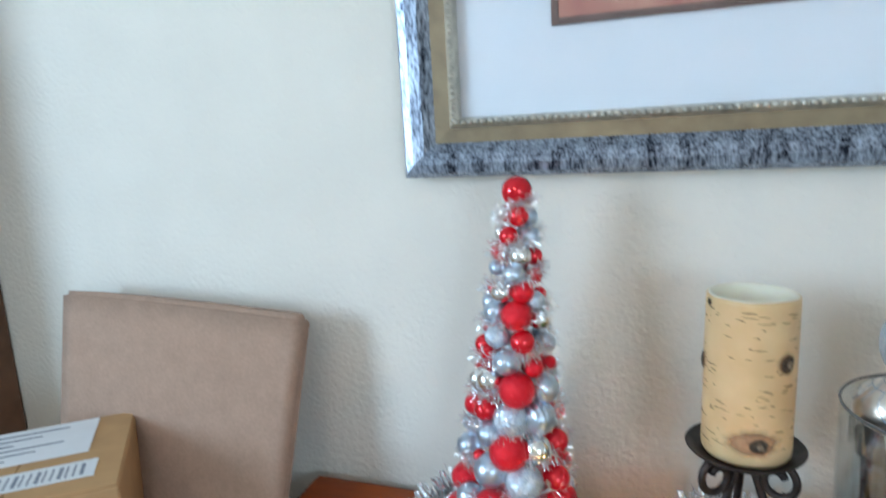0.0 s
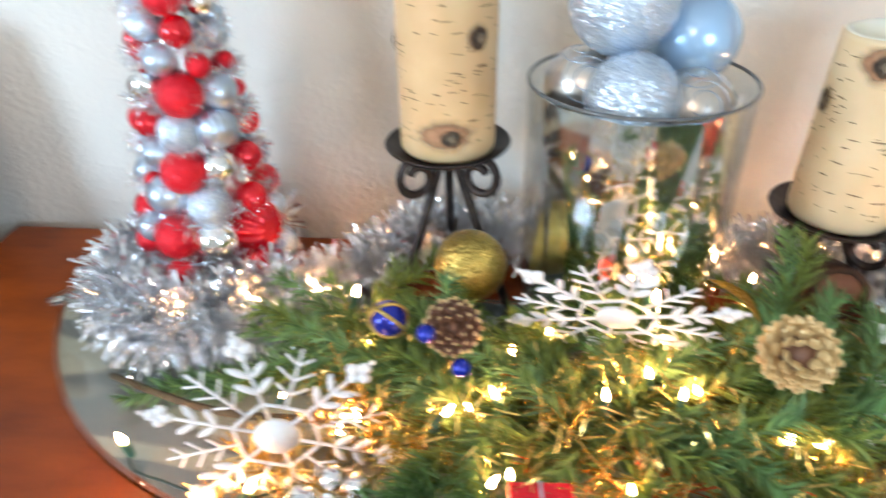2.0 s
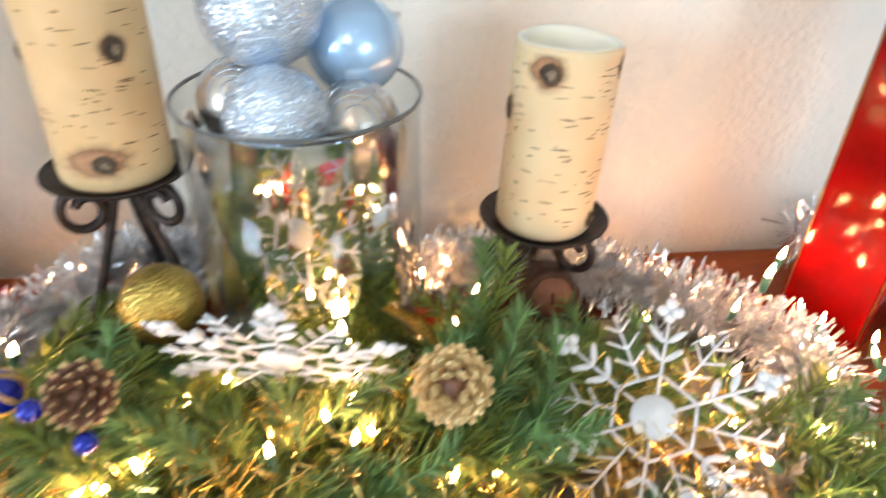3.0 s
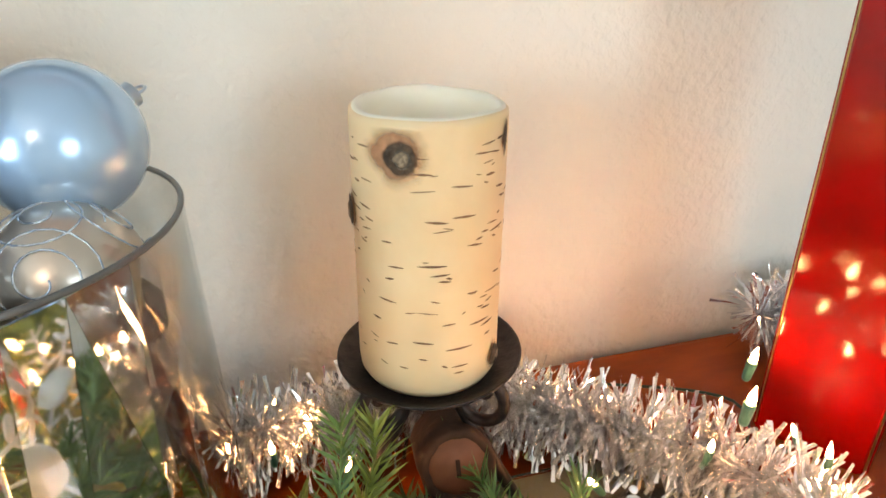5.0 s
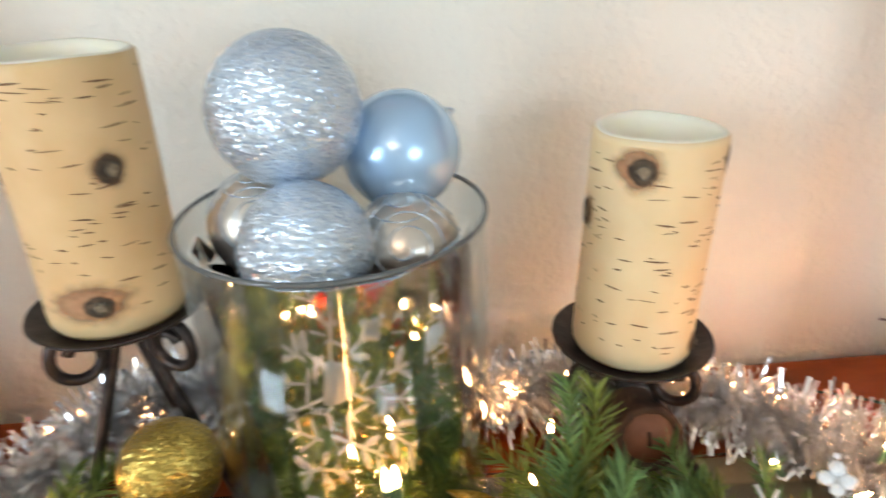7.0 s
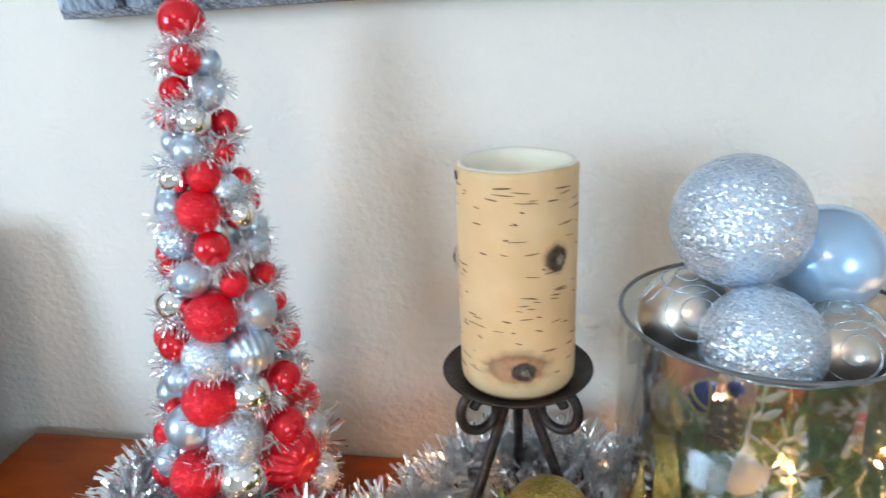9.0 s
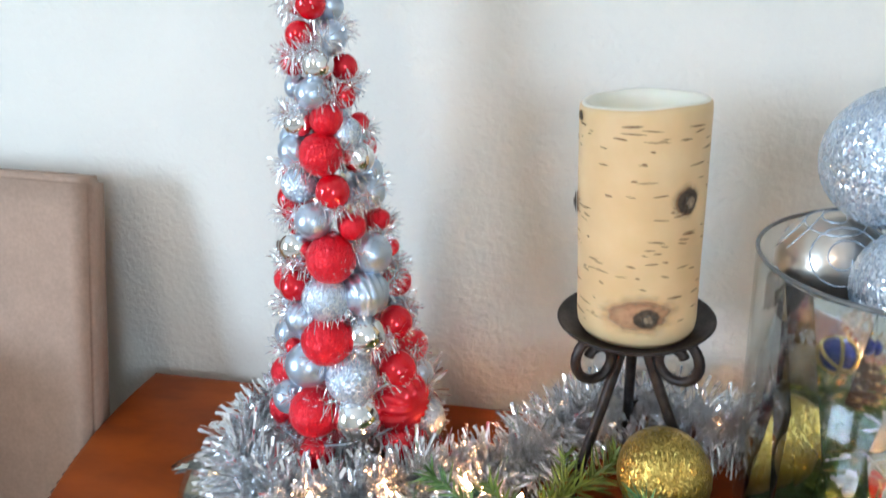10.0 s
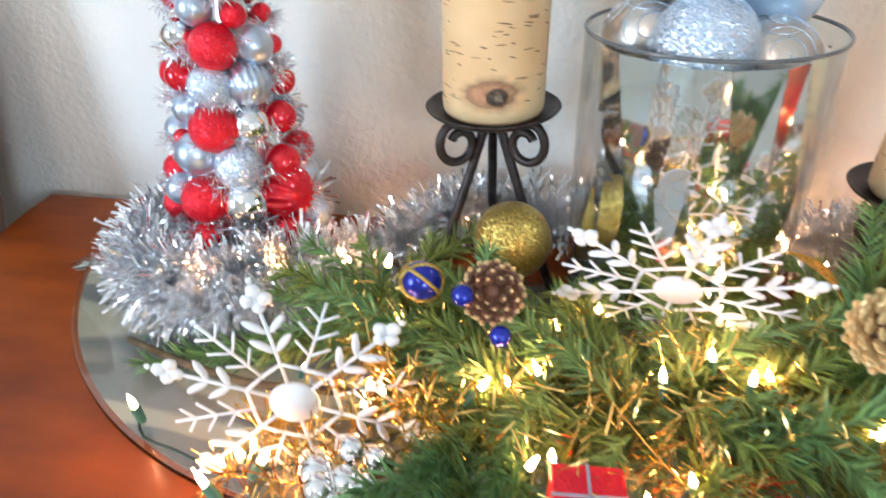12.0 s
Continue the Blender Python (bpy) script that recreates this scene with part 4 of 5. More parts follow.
bm = bmesh.new()
for i in range(760):
    u = i / 759
    z = 0.80 + 0.375 * u
    a = u * 2 * math.pi * 10
    ax, ay = axis_at(z)
    rr = cone_r(z) + 0.002
    strands(bm, (ax + rr * math.cos(a), ay + rr * math.sin(a), z), (-math.sin(a), math.cos(a), 0.1), 15, 0.0135, 0.0006, rng, GL)
tagged(part("foil_fringe", bm, M_TINSEL, tw, "", False), kind="stuff")
part("cord", tube([(axis_at(0.80 + 0.375 * u)[0] + cone_r(0.80 + 0.375 * u) * math.cos(u * 20 * math.pi), 0.617 + cone_r(0.80 + 0.375 * u) * math.sin(u * 20 * math.pi), 0.80 + 0.375 * u) for u in [i / 240 for i in range(241)]], 0.0007, 5), M_PEARL, tw)

# ---------------------------------------------------------------- red square vase
redv = thing("red_vase", pose(0.7785, 0.594, TOP, 0, 0, 31.6), "tall square red lacquered vase with gilt corner lines", "vase")
bm = bmesh.new()
hw0, HV = 0.038, 0.52
prev = None
for z, k in ((0, 0.94), (0.004, 1), (0.1, 1.0), (0.25, 1.01), (HV - 0.01, 1.08), (HV, 1.06), (HV, 0.98), (HV - 0.2, 0.92)):
    s = hw0 * k
    b = 0.004
    loop = [(-s + b, -s), (s - b, -s), (s, -s + b), (s, s - b), (s - b, s), (-s + b, s), (-s, s - b), (-s, -s + b)]
    ringv = [bm.verts.new((x, y, z)) for x, y in loop]
    if prev:
        for i in range(8):
            j = (i + 1) % 8
            bm.faces.new((prev[i], prev[j], ringv[j], ringv[i]))
    else:
        bm.faces.new(list(reversed(ringv)))
    prev = ringv
part("body", bm, M_LACQUER, redv, smooth=False)
for sx, sy in ((-1, -1), (1, -1), (1, 1), (-1, 1)):
    part("gilt_line", tube([(sx * (hw0 * k - 0.0025), sy * (hw0 * k - 0.0025), z) for z, k in ((0.006, 1), (0.1, 1.0), (0.25, 1.01), (HV - 0.012, 1.08))], 0.0013, 6), M_GOLDLINE, redv, "thin gilt corner line")


# ---------------------------------------------------------------- pine greenery
def sprig_mesh(name, length, needle, count, material, seed, droop=0.15):
    rng = random.Random(seed)
    bm = bmesh.new()
    pts = [Vector((0, 0, 0)) + Vector((length * u, 0.01 * math.sin(3 * u + seed), -droop * length * u * u)) for u in [i / 8 for i in range(9)]]
    tube(pts, [0.0013 * (1 - 0.6 * i / 8) for i in range(9)], 5, bm)
    for i in range(count):
        u = rng.uniform(0.03, 1.0)
        k = min(int(u * 8), 7)
        p = pts[k].lerp(pts[k + 1], u * 8 - k)
        d = (pts[k + 1] - pts[k]).normalized()
        a = rng.uniform(0, 6.283)
        out = (d * rng.uniform(0.5, 1.0) + (Vector((0, 1, 0)) * math.cos(a) + Vector((0, 0, 1)) * math.sin(a)) * rng.uniform(0.6, 1.0)).normalized()
        ln = needle * rng.uniform(0.7, 1.15) * (1 - 0.35 * u)
        side = out.cross(Vector((rng.uniform(-1, 1), rng.uniform(-1, 1), rng.uniform(-1, 1)))).normalized() * rng.uniform(0.0006, 0.001)
        bend = Vector((0, 0, -1)) * ln * rng.uniform(0, 0.2)
        q0, q1, q2 = p, p + out * ln * 0.55 + bend * 0.3, p + out * ln + bend
        a0, a1 = bm.verts.new(q0 - side), bm.verts.new(q0 + side)
        b0, b1 = bm.verts.new(q1 - side), bm.verts.new(q1 + side)
        c0 = bm.verts.new(q2)
        bm.faces.new((a0, a1, b1, b0))
        bm.faces.new((b0, b1, c0))
    me = bpy.data.meshes.new(name)
    bm.to_mesh(me)
    bm.free()
    me.materials.append(material)
    return me


SPRIGS = [sprig_mesh("sprig", 0.085, 0.026, 150, M_NEEDLE, 1), sprig_mesh("sprig", 0.075, 0.030, 140, M_NEEDLE2, 2), sprig_mesh("sprig", 0.07, 0.024, 120, M_NEEDLE2, 3),
          sprig_mesh("sprig", 0.095, 0.028, 170, M_NEEDLE, 4)]


def mound(x, y):
    """Height of the heap of greenery over the glass."""
    ex = (x - 0.28) / 0.40
    ey = (y - 0.40) / 0.135
    d = ex * ex * ex * ex + ey * ey
    return 0.088 * max(0.0, 1 - d) ** 0.6


garland = thing("pine_garland", Matrix(), "artificial pine garland of green needles along the table", "garland")
rng = random.Random(31)
stem = [(-0.12, 0.46, GL + 0.01), (0.0, 0.42, GL + 0.02), (0.14, 0.41, GL + 0.035), (0.3, 0.40, GL + 0.035), (0.45, 0.41, GL + 0.03), (0.58, 0.43, GL + 0.02)]
part("stem", tube(spline(stem, 0.02), 0.003, 6), M_TWIG, garland, "twisted brown wire stem")


def put_sprig(x, y, z, yaw, pitch, k=None, roll=0.0):
    ob = new("sprig", SPRIGS[rng.randrange(4) if k is None else k])
    ob.parent = garland
    ob.matrix_basis = pose(x, y, z, roll, -pitch, yaw)


GIFTS = ((0.2365, 0.321, 0.0180, 6), (0.305, 0.314, 0.0160, -8), (0.338, 0.321, 0.0150, 5), (0.403, 0.325, 0.0160, -3))


def by_gift(x, y):
    return any(abs(x - gx) < 0.034 and y - gy < 0.046 for gx, gy, gs, turn in GIFTS)


n = 0
while n < 330:
    x, y = rng.uniform(0.02, 0.62), rng.uniform(0.27, 0.51)
    h = mound(x, y)
    if h < 0.012:
        continue
    if math.hypot(x - VX, y - VY) < 0.085 or (x < 0.155 and y < 0.43) or x < 0.085 or (x > 0.50 and y > 0.42) or math.hypot(x - 0.515, y - 0.37) < 0.075:
        continue
    if by_gift(x, y):
        continue
    yaw = math.degrees(math.atan2(y - 0.40, (x - 0.28) * 0.5)) + rng.uniform(-75, 75)
    rise = rng.uniform(-5, 40)
    tx, ty = x + 0.085 * math.cos(radians(yaw)), y + 0.085 * math.sin(radians(yaw))
    if math.hypot(tx - 0.071, ty - 0.36) < 0.07 or math.hypot(tx - 0.511, ty - 0.40) < 0.06 or math.hypot(tx - 0.285, ty - 0.44) < 0.03 or any(math.hypot(tx - gx, ty - gy) < 0.03 for gx, gy, gs, turn in GIFTS):
        continue
    if y > 0.44 and abs(x - VX) < 0.20:      # lies flat where it meets the vase
        rise = min(rise, 6)
        h *= 0.8
        if math.sin(math.radians(yaw)) > 0.3 and abs(x - VX) < 0.10:
            yaw = -yaw
    put_sprig(x, y, GL + h * rng.uniform(0.45, 0.85), yaw, rise, roll=rng.uniform(-30, 30))
    n += 1
for x, y, z, yaw, p in ((0.0, 0.440, GL + 0.012, 178, 6), (0.02, 0.445, GL + 0.014, 168, 4), (0.09, 0.52, GL + 0.04, 80, 20), (0.10, 0.53, GL + 0.04, 60, 25), (0.46, 0.47, GL + 0.02, 95, 25), (0.415, 0.48, GL + 0.015, 100, 22),
                        (0.47, 0.48, GL + 0.01, 40, 18), (0.50, 0.46, GL + 0.01, 60, 12), (0.40, 0.48, GL + 0.02, 100, 30), (0.13, 0.51, GL + 0.03, 60, 20), (0.20, 0.50, GL + 0.03, 40, 20),
                        (0.425, 0.505, GL + 0.060, 80, 50), (0.430, 0.500, GL + 0.050, 100, 58), (0.415, 0.495, GL + 0.045, 130, 35), (0.445, 0.495, GL + 0.022, 30, 12),
                        (0.46, 0.490, GL + 0.018, 40, 8), (0.48, 0.485, GL + 0.018, 25, 8), (0.50, 0.485, GL + 0.02, 30, 15), (0.44, 0.49, GL + 0.035, 20, 20), (0.47, 0.50, GL + 0.02, 0, 14),
                        (0.405, 0.49, GL + 0.045, 95, 30)):
    put_sprig(x, y, z, yaw, p)
for _ in range(75):
    x, y = rng.uniform(0.17, 0.62), rng.uniform(0.275, 0.36)
    if math.hypot(x - 0.515, y - 0.37) < 0.07 or by_gift(x, y):
        continue
    put_sprig(x, y, GL + rng.uniform(0.012, 0.05), rng.uniform(0, 360), rng.uniform(0, 35), roll=rng.uniform(-30, 30))
# gold foil threaded through the greenery
gt = thing("gold_tinsel", Matrix(), "thin gold tinsel threaded through the pine garland", "tinsel garland")
bm = bmesh.new()
gp = spline([(0.02, 0.345, GL + 0.015), (0.10, 0.35, GL + 0.02), (0.03, 0.385, GL + 0.02), (0.11, 0.40, GL + 0.03), (0.08, 0.46, GL + 0.05), (0.16, 0.36, GL + 0.06), (0.22, 0.43, GL + 0.065), (0.30, 0.34, GL + 0.06), (0.36, 0.44, GL + 0.06), (0.44, 0.35, GL + 0.05), (0.52, 0.43, GL + 0.04), (0.60, 0.38, GL + 0.03)], 0.005)
for i, p in enumerate(gp):
    strands(bm, p, gp[min(i + 1, len(gp) - 1)] - gp[max(i - 1, 0)], 9, 0.030, 0.0011, rng, GL)
for _ in range(420):
    x, y = rng.uniform(0.08, 0.60), rng.uniform(0.29, 0.49)
    h = mound(x, y)
    if h > 0.03 and math.hypot(x - VX, y - VY) > 0.09:
        strands(bm, (x, y, GL + h + rng.uniform(-0.01, 0.012)), (rng.uniform(-1, 1), rng.uniform(-1, 1), 0.2), 3, 0.018, 0.0011, rng, GL)
tagged(part("foil_fringe", bm, M_GOLDTINSEL, gt, "", False), kind="stuff")
part("cord", tube(gp, 0.0008, 5), M_GOLDTINSEL, gt)


# ---------------------------------------------------------------- fairy lights
def bulb_mesh():
    bm = lathe([(0, 0.0), (0.0020, 0.0005), (0.0025, 0.0035), (0.0021, 0.0065), (0.0010, 0.0105), (0.0004, 0.0130), (0, 0.0133)], 12)
    me = bpy.data.meshes.new("bulb")
    bm.to_mesh(me)
    bm.free()
    me.materials.append(M_BULB)
    return me


def socket_mesh():
    bm = lathe([(0, -0.017), (0.0024, -0.017), (0.0031, -0.015), (0.0037, -0.002), (0.0034, 0.0004), (0, 0.0004)], 12)
    me = bpy.data.meshes.new("socket")
    bm.to_mesh(me)
    bm.free()
    me.materials.append(M_SOCKET)
    return me


BULB, SOCKET = bulb_mesh(), socket_mesh()
lights = thing("fairy_lights", Matrix(), "string of small warm white fairy lights on green cable", "string lights")


def lamp(x, y, z, tilt, yaw, size=0.75):
    s = new("socket", SOCKET)
    s.parent = lights
    s.matrix_basis = pose(x, y, z, tilt, 0, yaw) @ Matrix.Diagonal((size, size, size, 1))
    b = new("bulb", BULB)
    b.parent = s
    tagged(b, "lit warm white bulb")
    for p in b.data.polygons:
        p.use_smooth = True


KNOWN = [(-0.063, 0.384, 0.7875, 8, 0), (0.081, 0.526, 0.825, 20, 60), (0.243, 0.472, 0.835, 15, 10), (0.217, 0.466, 0.82, 30, 200), (0.319, 0.488, 0.862, 10, 0), (0.175, 0.436, 0.80, 25, 300),
         (0.705, 0.597, 0.832, 8, 0), (0.655, 0.54, 0.855, 6, 0), (0.413, 0.40, 0.82, 30, 30), (0.02, 0.33, 0.79, 40, 250), (0.05, 0.345, 0.80, 30, 100), (0.03, 0.355, 0.79, 30, 20)]
for k in KNOWN:
    lamp(*k, size=1.0)
rng2 = random.Random(77)
n = 0
for x, y, z in ((0.207, 0.34, 0.844), (0.29, 0.344, 0.844), (0.328, 0.41, 0.856), (0.113, 0.395, 0.83), (0.279, 0.405, 0.856), (0.192, 0.388, 0.856), (0.219, 0.346, 0.846),
                (0.31, 0.431, 0.854), (0.339, 0.416, 0.856), (0.383, 0.379, 0.856), (0.267, 0.329, 0.842), (0.038, 0.44, 0.80), (0.301, 0.478, 0.84),
                (0.329, 0.480, 0.84), (0.208, 0.40, 0.856), (0.551, 0.379, 0.84), (0.574, 0.38, 0.85), (0.598, 0.35, 0.84)):
    lamp(x, y, z - 0.013, rng2.uniform(5, 45), rng2.uniform(0, 360))
while n < 12:
    x, y = rng2.uniform(0.05, 0.62), rng2.uniform(0.28, 0.50)
    h = mound(x, y)
    if h < 0.02 or math.hypot(x - VX, y - VY) < 0.09:
        continue
    lamp(x, y, GL + h * rng2.uniform(0.55, 0.95), rng2.uniform(0, 80), rng2.uniform(0, 360))
    n += 1
# among these, unseen bulbs are added to warm the wall and brighten the tinsel
for x, y, z in ((0.535, 0.662, 0.800), (0.56, 0.652, 0.802), (0.585, 0.640, 0.800), (0.612, 0.622, 0.800), (0.64, 0.590, 0.795), (0.515, 0.672, 0.800), (0.41, 0.66, 0.795), (0.385, 0.635, 0.80), (0.46, 0.675, 0.795), (0.05, 0.655, 0.795), (0.565, 0.545, 0.812), (0.642, 0.548, 0.815), (0.735, 0.50, 0.815), (0.70, 0.545, 0.815), (0.60, 0.515, 0.81), (0.43, 0.605, 0.80), (0.405, 0.545, 0.815), (0.66, 0.40, 0.82), (0.70, 0.37, 0.82), (0.62, 0.36, 0.815),(0.22, 0.68, 0.795), (0.13, 0.665, 0.795), (0.03, 0.60, 0.80), (0.70, 0.52, 0.82), (0.71, 0.46, 0.83), (0.69, 0.49, 0.82), (0.60, 0.47, 0.82), (0.63, 0.41, 0.82), (0.66, 0.45, 0.83), (0.57, 0.40, 0.82),
                (0.70, 0.42, 0.82), (0.72, 0.48, 0.82), (-0.02, 0.53, 0.81), (-0.07, 0.505, 0.81), (0.04, 0.55, 0.81), (0.59, 0.44, 0.80), (0.75, 0.44, 0.82)):
    lamp(x, y, z, rng2.uniform(0, 50), rng2.uniform(0, 360))
part("cable", tube(spline([(-0.066, 0.386, GL + 0.004), (-0.055, 0.374, GL + 0.003), (-0.03, 0.368, GL + 0.003), (0.0, 0.36, GL + 0.004), (0.05, 0.35, GL + 0.02), (0.16, 0.40, GL + 0.03), (0.3, 0.42, GL + 0.04), (0.45, 0.42, GL + 0.03), (0.58, 0.46, GL + 0.01), (0.66, 0.54, GL + 0.02), (0.70, 0.60, GL + 0.03), (0.62, 0.67, GL + 0.01)], 0.01), 0.0012, 6), M_CABLE, lights, "thin dark green cable")


# ---------------------------------------------------------------- snowflakes
def rod(bm, a, b, r):
    tube([a, b], r, 6, bm)


def snowflake(m, R, label):
    t = thing("snowflake", m, label, "snowflake ornament", "white snowflakes")
    bm = lathe([(0, -0.0022), (R * 0.17, -0.0022), (R * 0.19, 0), (R * 0.17, 0.0022), (0, 0.0028)], 24)
    part("hub", bm, M_WHITE, t, "round white hub")
    for k in range(6):
        a = radians(60 * k)
        e, f = Vector((math.cos(a), math.sin(a), 0)), Vector((-math.sin(a), math.cos(a), 0))
        bm = bmesh.new()
        rod(bm, e * R * 0.15, e * R * 0.95, 0.0012)
        part("arm", bm, M_WHITE, t)
        for s0, ln in ((0.47, 0.17), (0.63, 0.18)):
            for sg in (-1, 1):
                d = (e * 0.9 + f * sg).normalized()
                c = e * R * s0 + d * R * ln * 0.62
                bm = bmesh.new()
                bmesh.ops.create_icosphere(bm, subdivisions=2, radius=1, matrix=Matrix.Translation(c) @ Matrix((d, Vector((0, 0, 1)).cross(d), Vector((0, 0, 1)))).transposed().to_4x4() @ Matrix.Diagonal((R * ln * 0.56, R * 0.030, R * 0.030, 1)))
                for q in bm.verts:
                    q.co += (q.co - c) * 0.22 * noise.noise(q.co * 420 + Vector((k, s0 * 9, sg)))
                part("lobe", bm, M_WHITE, t, "frosted white lobe")
        for q, w, rb in ((0.86, 0.0, 0.048), (0.92, 0.062, 0.052), (0.92, -0.062, 0.052), (0.99, 0.0, 0.054), (1.07, 0.0, 0.024)):
            bm = bmesh.new()
            c = e * R * q + f * R * w
            bmesh.ops.create_icosphere(bm, subdivisions=2, radius=R * rb, matrix=Matrix.Translation(c) @ Matrix.Diagonal((1, 1, 0.7, 1)))
            for v in bm.verts:
                v.co += (v.co - c) * 0.2 * noise.noise(v.co * 420)
            part("bead", bm, M_WHITE, t, "frosted white bead")
        a += radians(30)
        e, f = Vector((math.cos(a), math.sin(a), 0)), Vector((-math.sin(a), math.cos(a), 0))
        bm = bmesh.new()
        rod(bm, e * R * 0.30, e * R * 0.92, 0.0010)
        for s, ln in ((0.45, 0.16), (0.60, 0.18), (0.76, 0.14)):
            for sg in (-1, 1):
                b0 = e * R * s
                rod(bm, b0, b0 + (e * 0.8 + f * sg).normalized() * R * ln, 0.0009)
        part("branch", bm, M_WHITE, t)
        bm = bmesh.new()
        a2 = radians(60 * k)
        for sg in (0, 1):
            e2 = Vector((math.cos(a2 + sg * radians(60)), math.sin(a2 + sg * radians(60)), 0))
            rod(bm, e * R * 0.32, e2 * R * 0.36, 0.0012)
        part("link", bm, M_WHITE, t)
    return t


def plane_pose(c, tip, other):
    x = Vector(tip).normalized()
    z = x.cross(Vector(other)).normalized()
    y = z.cross(x)
    m = Matrix((x, y, z)).transposed().to_4x4()
    return Matrix.Translation(c) @ m


snowflake(plane_pose((0.071, 0.360, 0.837), (-0.16, 0.02, 0.98), (-0.95, -0.22, -0.1)), 0.078, "white frosted snowflake standing at the garland's end")
snowflake(plane_pose((0.285, 0.443, 0.881), (0.08, -0.46, 0.88), (-0.95, 0.23, -0.19)), 0.075, "white frosted snowflake leaning before the glass vase")
snowflake(plane_pose((0.511, 0.410, 0.848), (-0.92, 0.04, -0.38), (0.58, 0.57, 0.58)), 0.076, "white frosted snowflake lying against silver tinsel")


# ---------------------------------------------------------------- cones, blue ornament, gifts, silver sprays
def pine_cone(m, r, h, label, gold):
    t = thing("pine_cone", m, label, "pine cone", "pine cones")
    part("core", lathe([(0, 0), (r * 0.45, h * 0.1), (r * 0.5, h * 0.4), (r * 0.25, h * 0.8), (0, h * 0.95)], 12), M_CONE, t)
    bm = bmesh.new()
    lathe([(0, -0.25), (0.3, -0.15), (0.42, 0.1), (0.36, 0.5), (0, 0.72)], 7, bm)
    for v in bm.verts:
        v.co = Vector((v.co.z, v.co.x, v.co.y * 0.35 + 0.10 * v.co.z ** 2))
    me = bpy.data.meshes.new("scale")
    bm.to_mesh(me)
    bm.free()
    me.materials.append(M_CONETIP if gold else M_CONE)
    bm = ball_bm(0.15, 8, 6, c=(0.66, 0, 0.06))
    for v in bm.verts:
        v.co.z = 0.06 + (v.co.z - 0.06) * 0.5
    tip = bpy.data.meshes.new("scale_tip")
    bm.to_mesh(tip)
    bm.free()
    tip.materials.append(M_CONETIP)
    n = 46
    for i in range(n):
        u = i / n
        a = radians(137.5 * i)
        rr = r * (0.55 * math.sin(math.pi * (0.18 + 0.72 * u)) + 0.05)
        z = h * (0.08 + 0.86 * u)
        s = r * (0.78 - 0.40 * u)
        ob = new("scale", me)
        ob.parent = t
        ob.matrix_basis = Matrix.LocRotScale((rr * math.cos(a), rr * math.sin(a), z), Euler((0, radians(-15 - 50 * u), a)), (s, s, s))
        tp = new("scale_tip", tip)
        tp.parent = ob
    return t


pine_cone(look((0.176, 0.436, 0.872), (0.20, 0.20, 1.05)) @ pose(0, 0, 0, 180, 0, 0), 0.0205, 0.030, "brown pine cone with gilded tips and blue beads", False)
pine_cone(look((0.386, 0.414, 0.885), (0.33, 0.15, 1.08)) @ pose(0, 0, 0, 180, 0, 0), 0.0235, 0.028, "gold painted pine cone in the greenery", True)
b = bauble("blue_ball", pose(0.133, 0.428, 0.882, 30, 20, 10), 0.0128, M_BLUE, "cobalt blue glass ball with gold bands", "blue ornaments")
for k in range(3):
    bm = bmesh.new()
    tube([(0.0131 * math.cos(a), 0.0131 * math.sin(a), 0) for a in [i * math.pi / 18 for i in range(37)]], 0.0013, 6, bm, False)
    ob = part("gold_band", bm, M_GOLDGLIT, b, "gold glitter band")
    ob.matrix_basis = pose(0, 0, 0, 60 * k, 25 * k, 0)
bauble("blue_bead", pose(0.163, 0.402, 0.893), 0.0065, M_BLUE, "small cobalt blue bead", "blue ornaments")
bauble("blue_bead", pose(0.185, 0.400, 0.868), 0.0065, M_BLUE, "small cobalt blue bead", "blue ornaments")


def gift_box(m, s, label):
    t = thing("gift_box", m, label, "gift box", "tiny gift boxes")
    part("wrapping", box_bm(-s, s, -s, s, 0, 2 * s, 0.0012), M_REDGLIT, t, smooth=False)
    for w in ((0.0008, s + 0.0004), (s + 0.0004, 0.0008)):
        part("ribbon", box_bm(-w[0], w[0], -w[1], w[1], -0.0004, 2 * s + 0.0005), M_PEARL, t, "narrow silver ribbon", False)
    return t


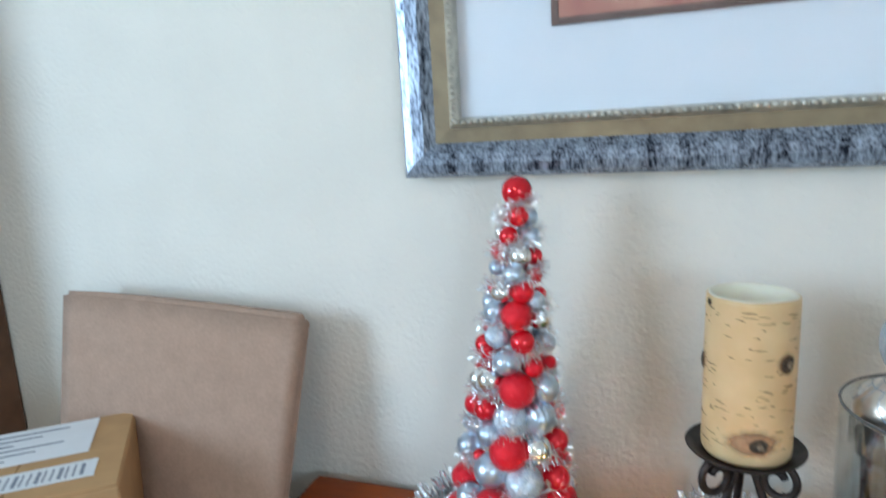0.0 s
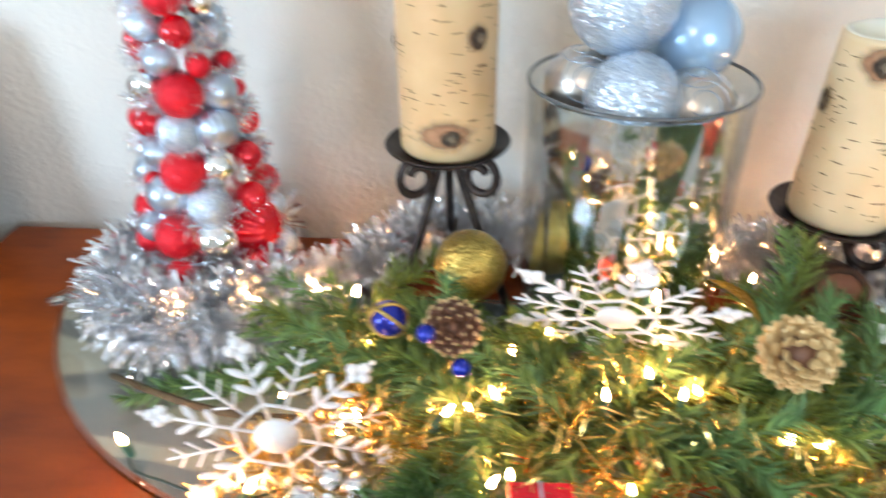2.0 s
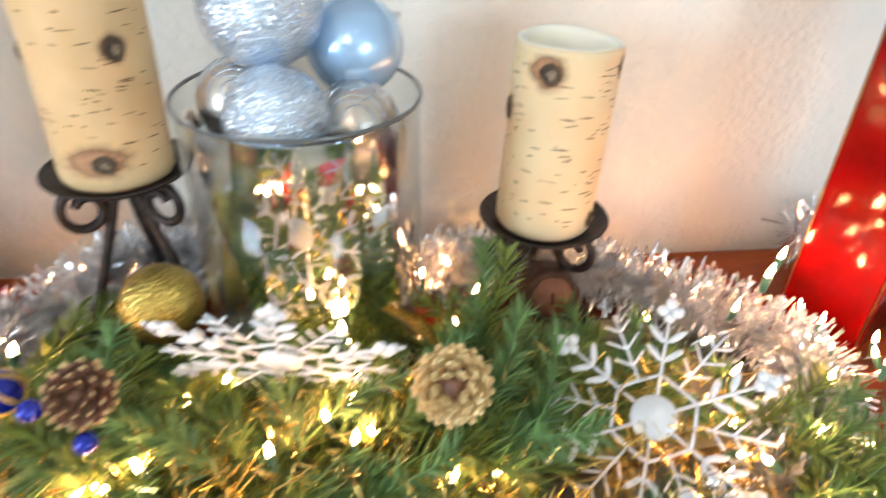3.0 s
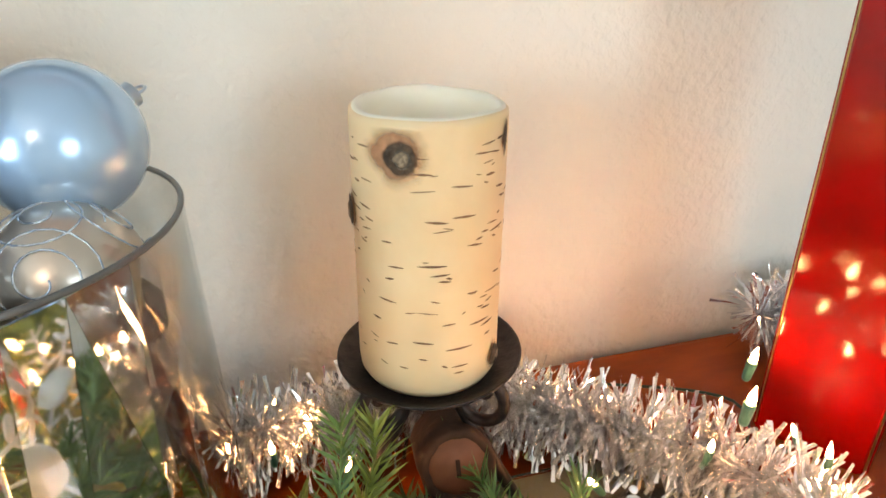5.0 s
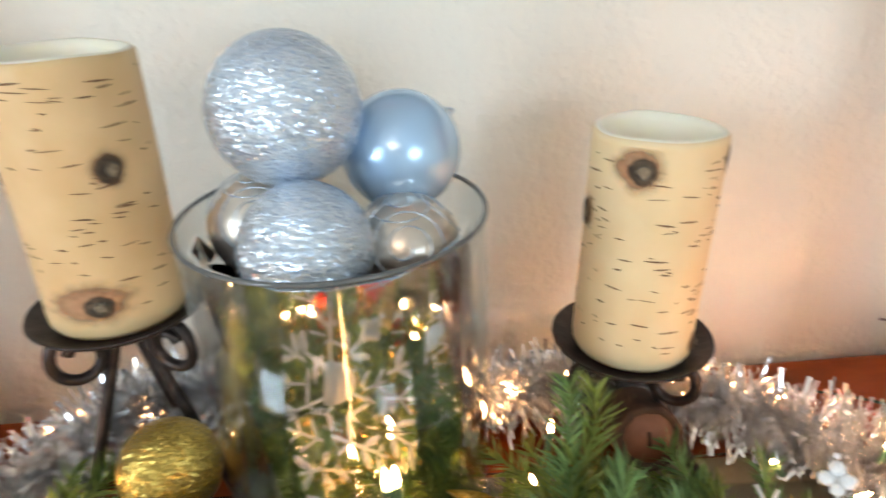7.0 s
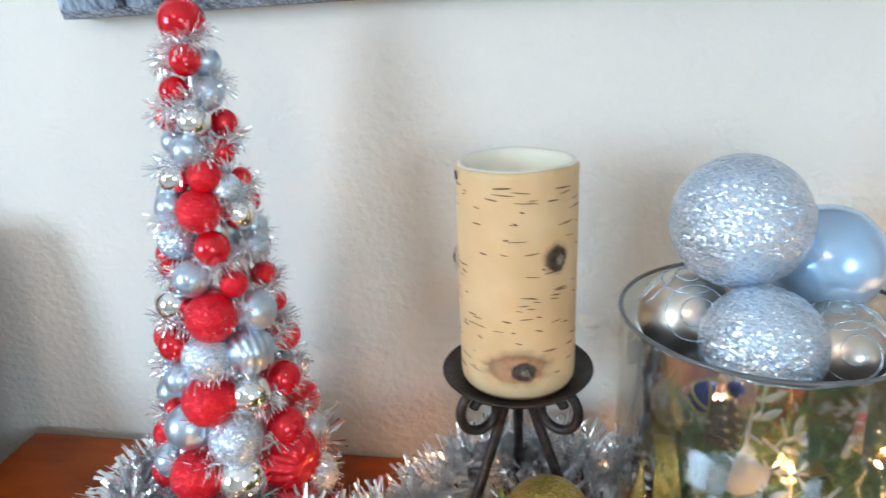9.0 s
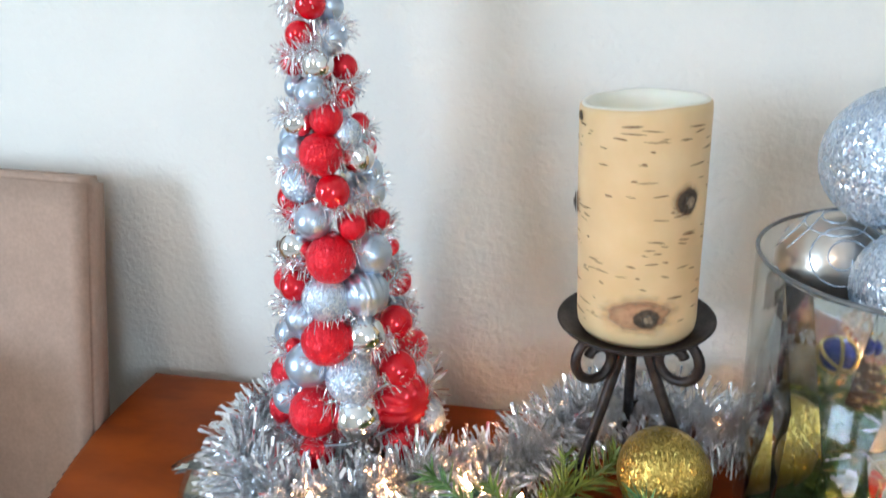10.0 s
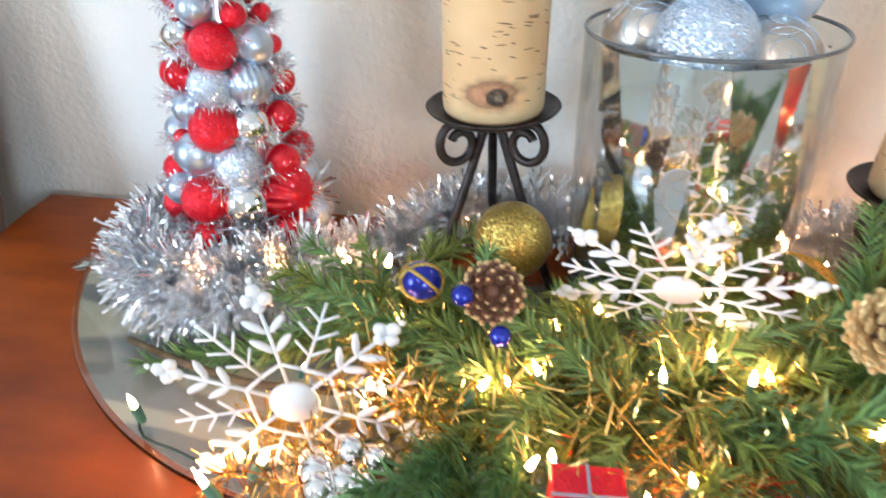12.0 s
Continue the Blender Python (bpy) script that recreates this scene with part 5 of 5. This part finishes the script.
for gx, gy, gs, turn in GIFTS:
    gift_box(pose(gx, gy, 0.843 - 2 * gs, 4, 2, turn), gs, "tiny red glitter gift box with silver ribbon")


def silver_spray(m, label):
    t = thing("silver_pick", m, label, "floral pick", "silver picks")
    rng = random.Random(9)
    for i in range(13):
        a = i * 2.4
        e = 0.25 + 0.9 * (i / 13)
        d = Vector((math.cos(a) * math.sin(e), math.sin(a) * math.sin(e), math.cos(e)))
        ln = rng.uniform(0.020, 0.042)
        part("wire", tube([(0, 0, 0), d * ln * 0.5 + Vector((0, 0, 0.004)), d * ln], 0.0009, 5), M_MIRROR, t)
        part("bead", ball_bm(rng.uniform(0.005, 0.0105), 18, 12, c=d * ln), M_MIRROR, t, "mirrored silver bead")
    return t


silver_spray(pose(0.122, 0.312, GL + 0.045, 10, 0, 0), "spray of mirrored silver beads in the greenery")
silver_spray(pose(0.528, 0.338, GL + 0.05, -10, 10, 40), "spray of mirrored silver beads in the greenery")


def gold_leaf(a, b, w, label):
    """A pointed, folded leaf from a to b."""
    a, b = Vector(a), Vector(b)
    d = b - a
    t = thing("gold_leaf", Matrix.Translation(a), label, "artificial leaf", "gold leaves")
    side = d.cross(Vector((0, 0, 1))).normalized()
    up = side.cross(d).normalized()
    bm = bmesh.new()
    rows = []
    for i in range(9):
        u = i / 8
        h = w * math.sin(math.pi * min(1, u * 0.9 + 0.08)) ** 0.8
        c = d * u + up * 0.004 * math.sin(math.pi * u)
        rows.append([bm.verts.new(c - side * h + up * h * 0.5), bm.verts.new(c), bm.verts.new(c + side * h + up * h * 0.5)])
    for p, q in zip(rows, rows[1:]):
        for k in (0, 1):
            bm.faces.new((p[k], p[k + 1], q[k + 1], q[k]))
    bmesh.ops.solidify(bm, geom=bm.faces[:], thickness=0.0006)
    part("blade", bm, M_GOLDGLIT, t)
    part("stalk", tube([(0, 0, 0), -d * 0.3], 0.0009, 5), M_TWIG, t)
    return t


gold_leaf((0.381, 0.455, 0.873), (0.346, 0.466, 0.899), 0.0065, "pointed gold leaf tucked beside the glass vase")
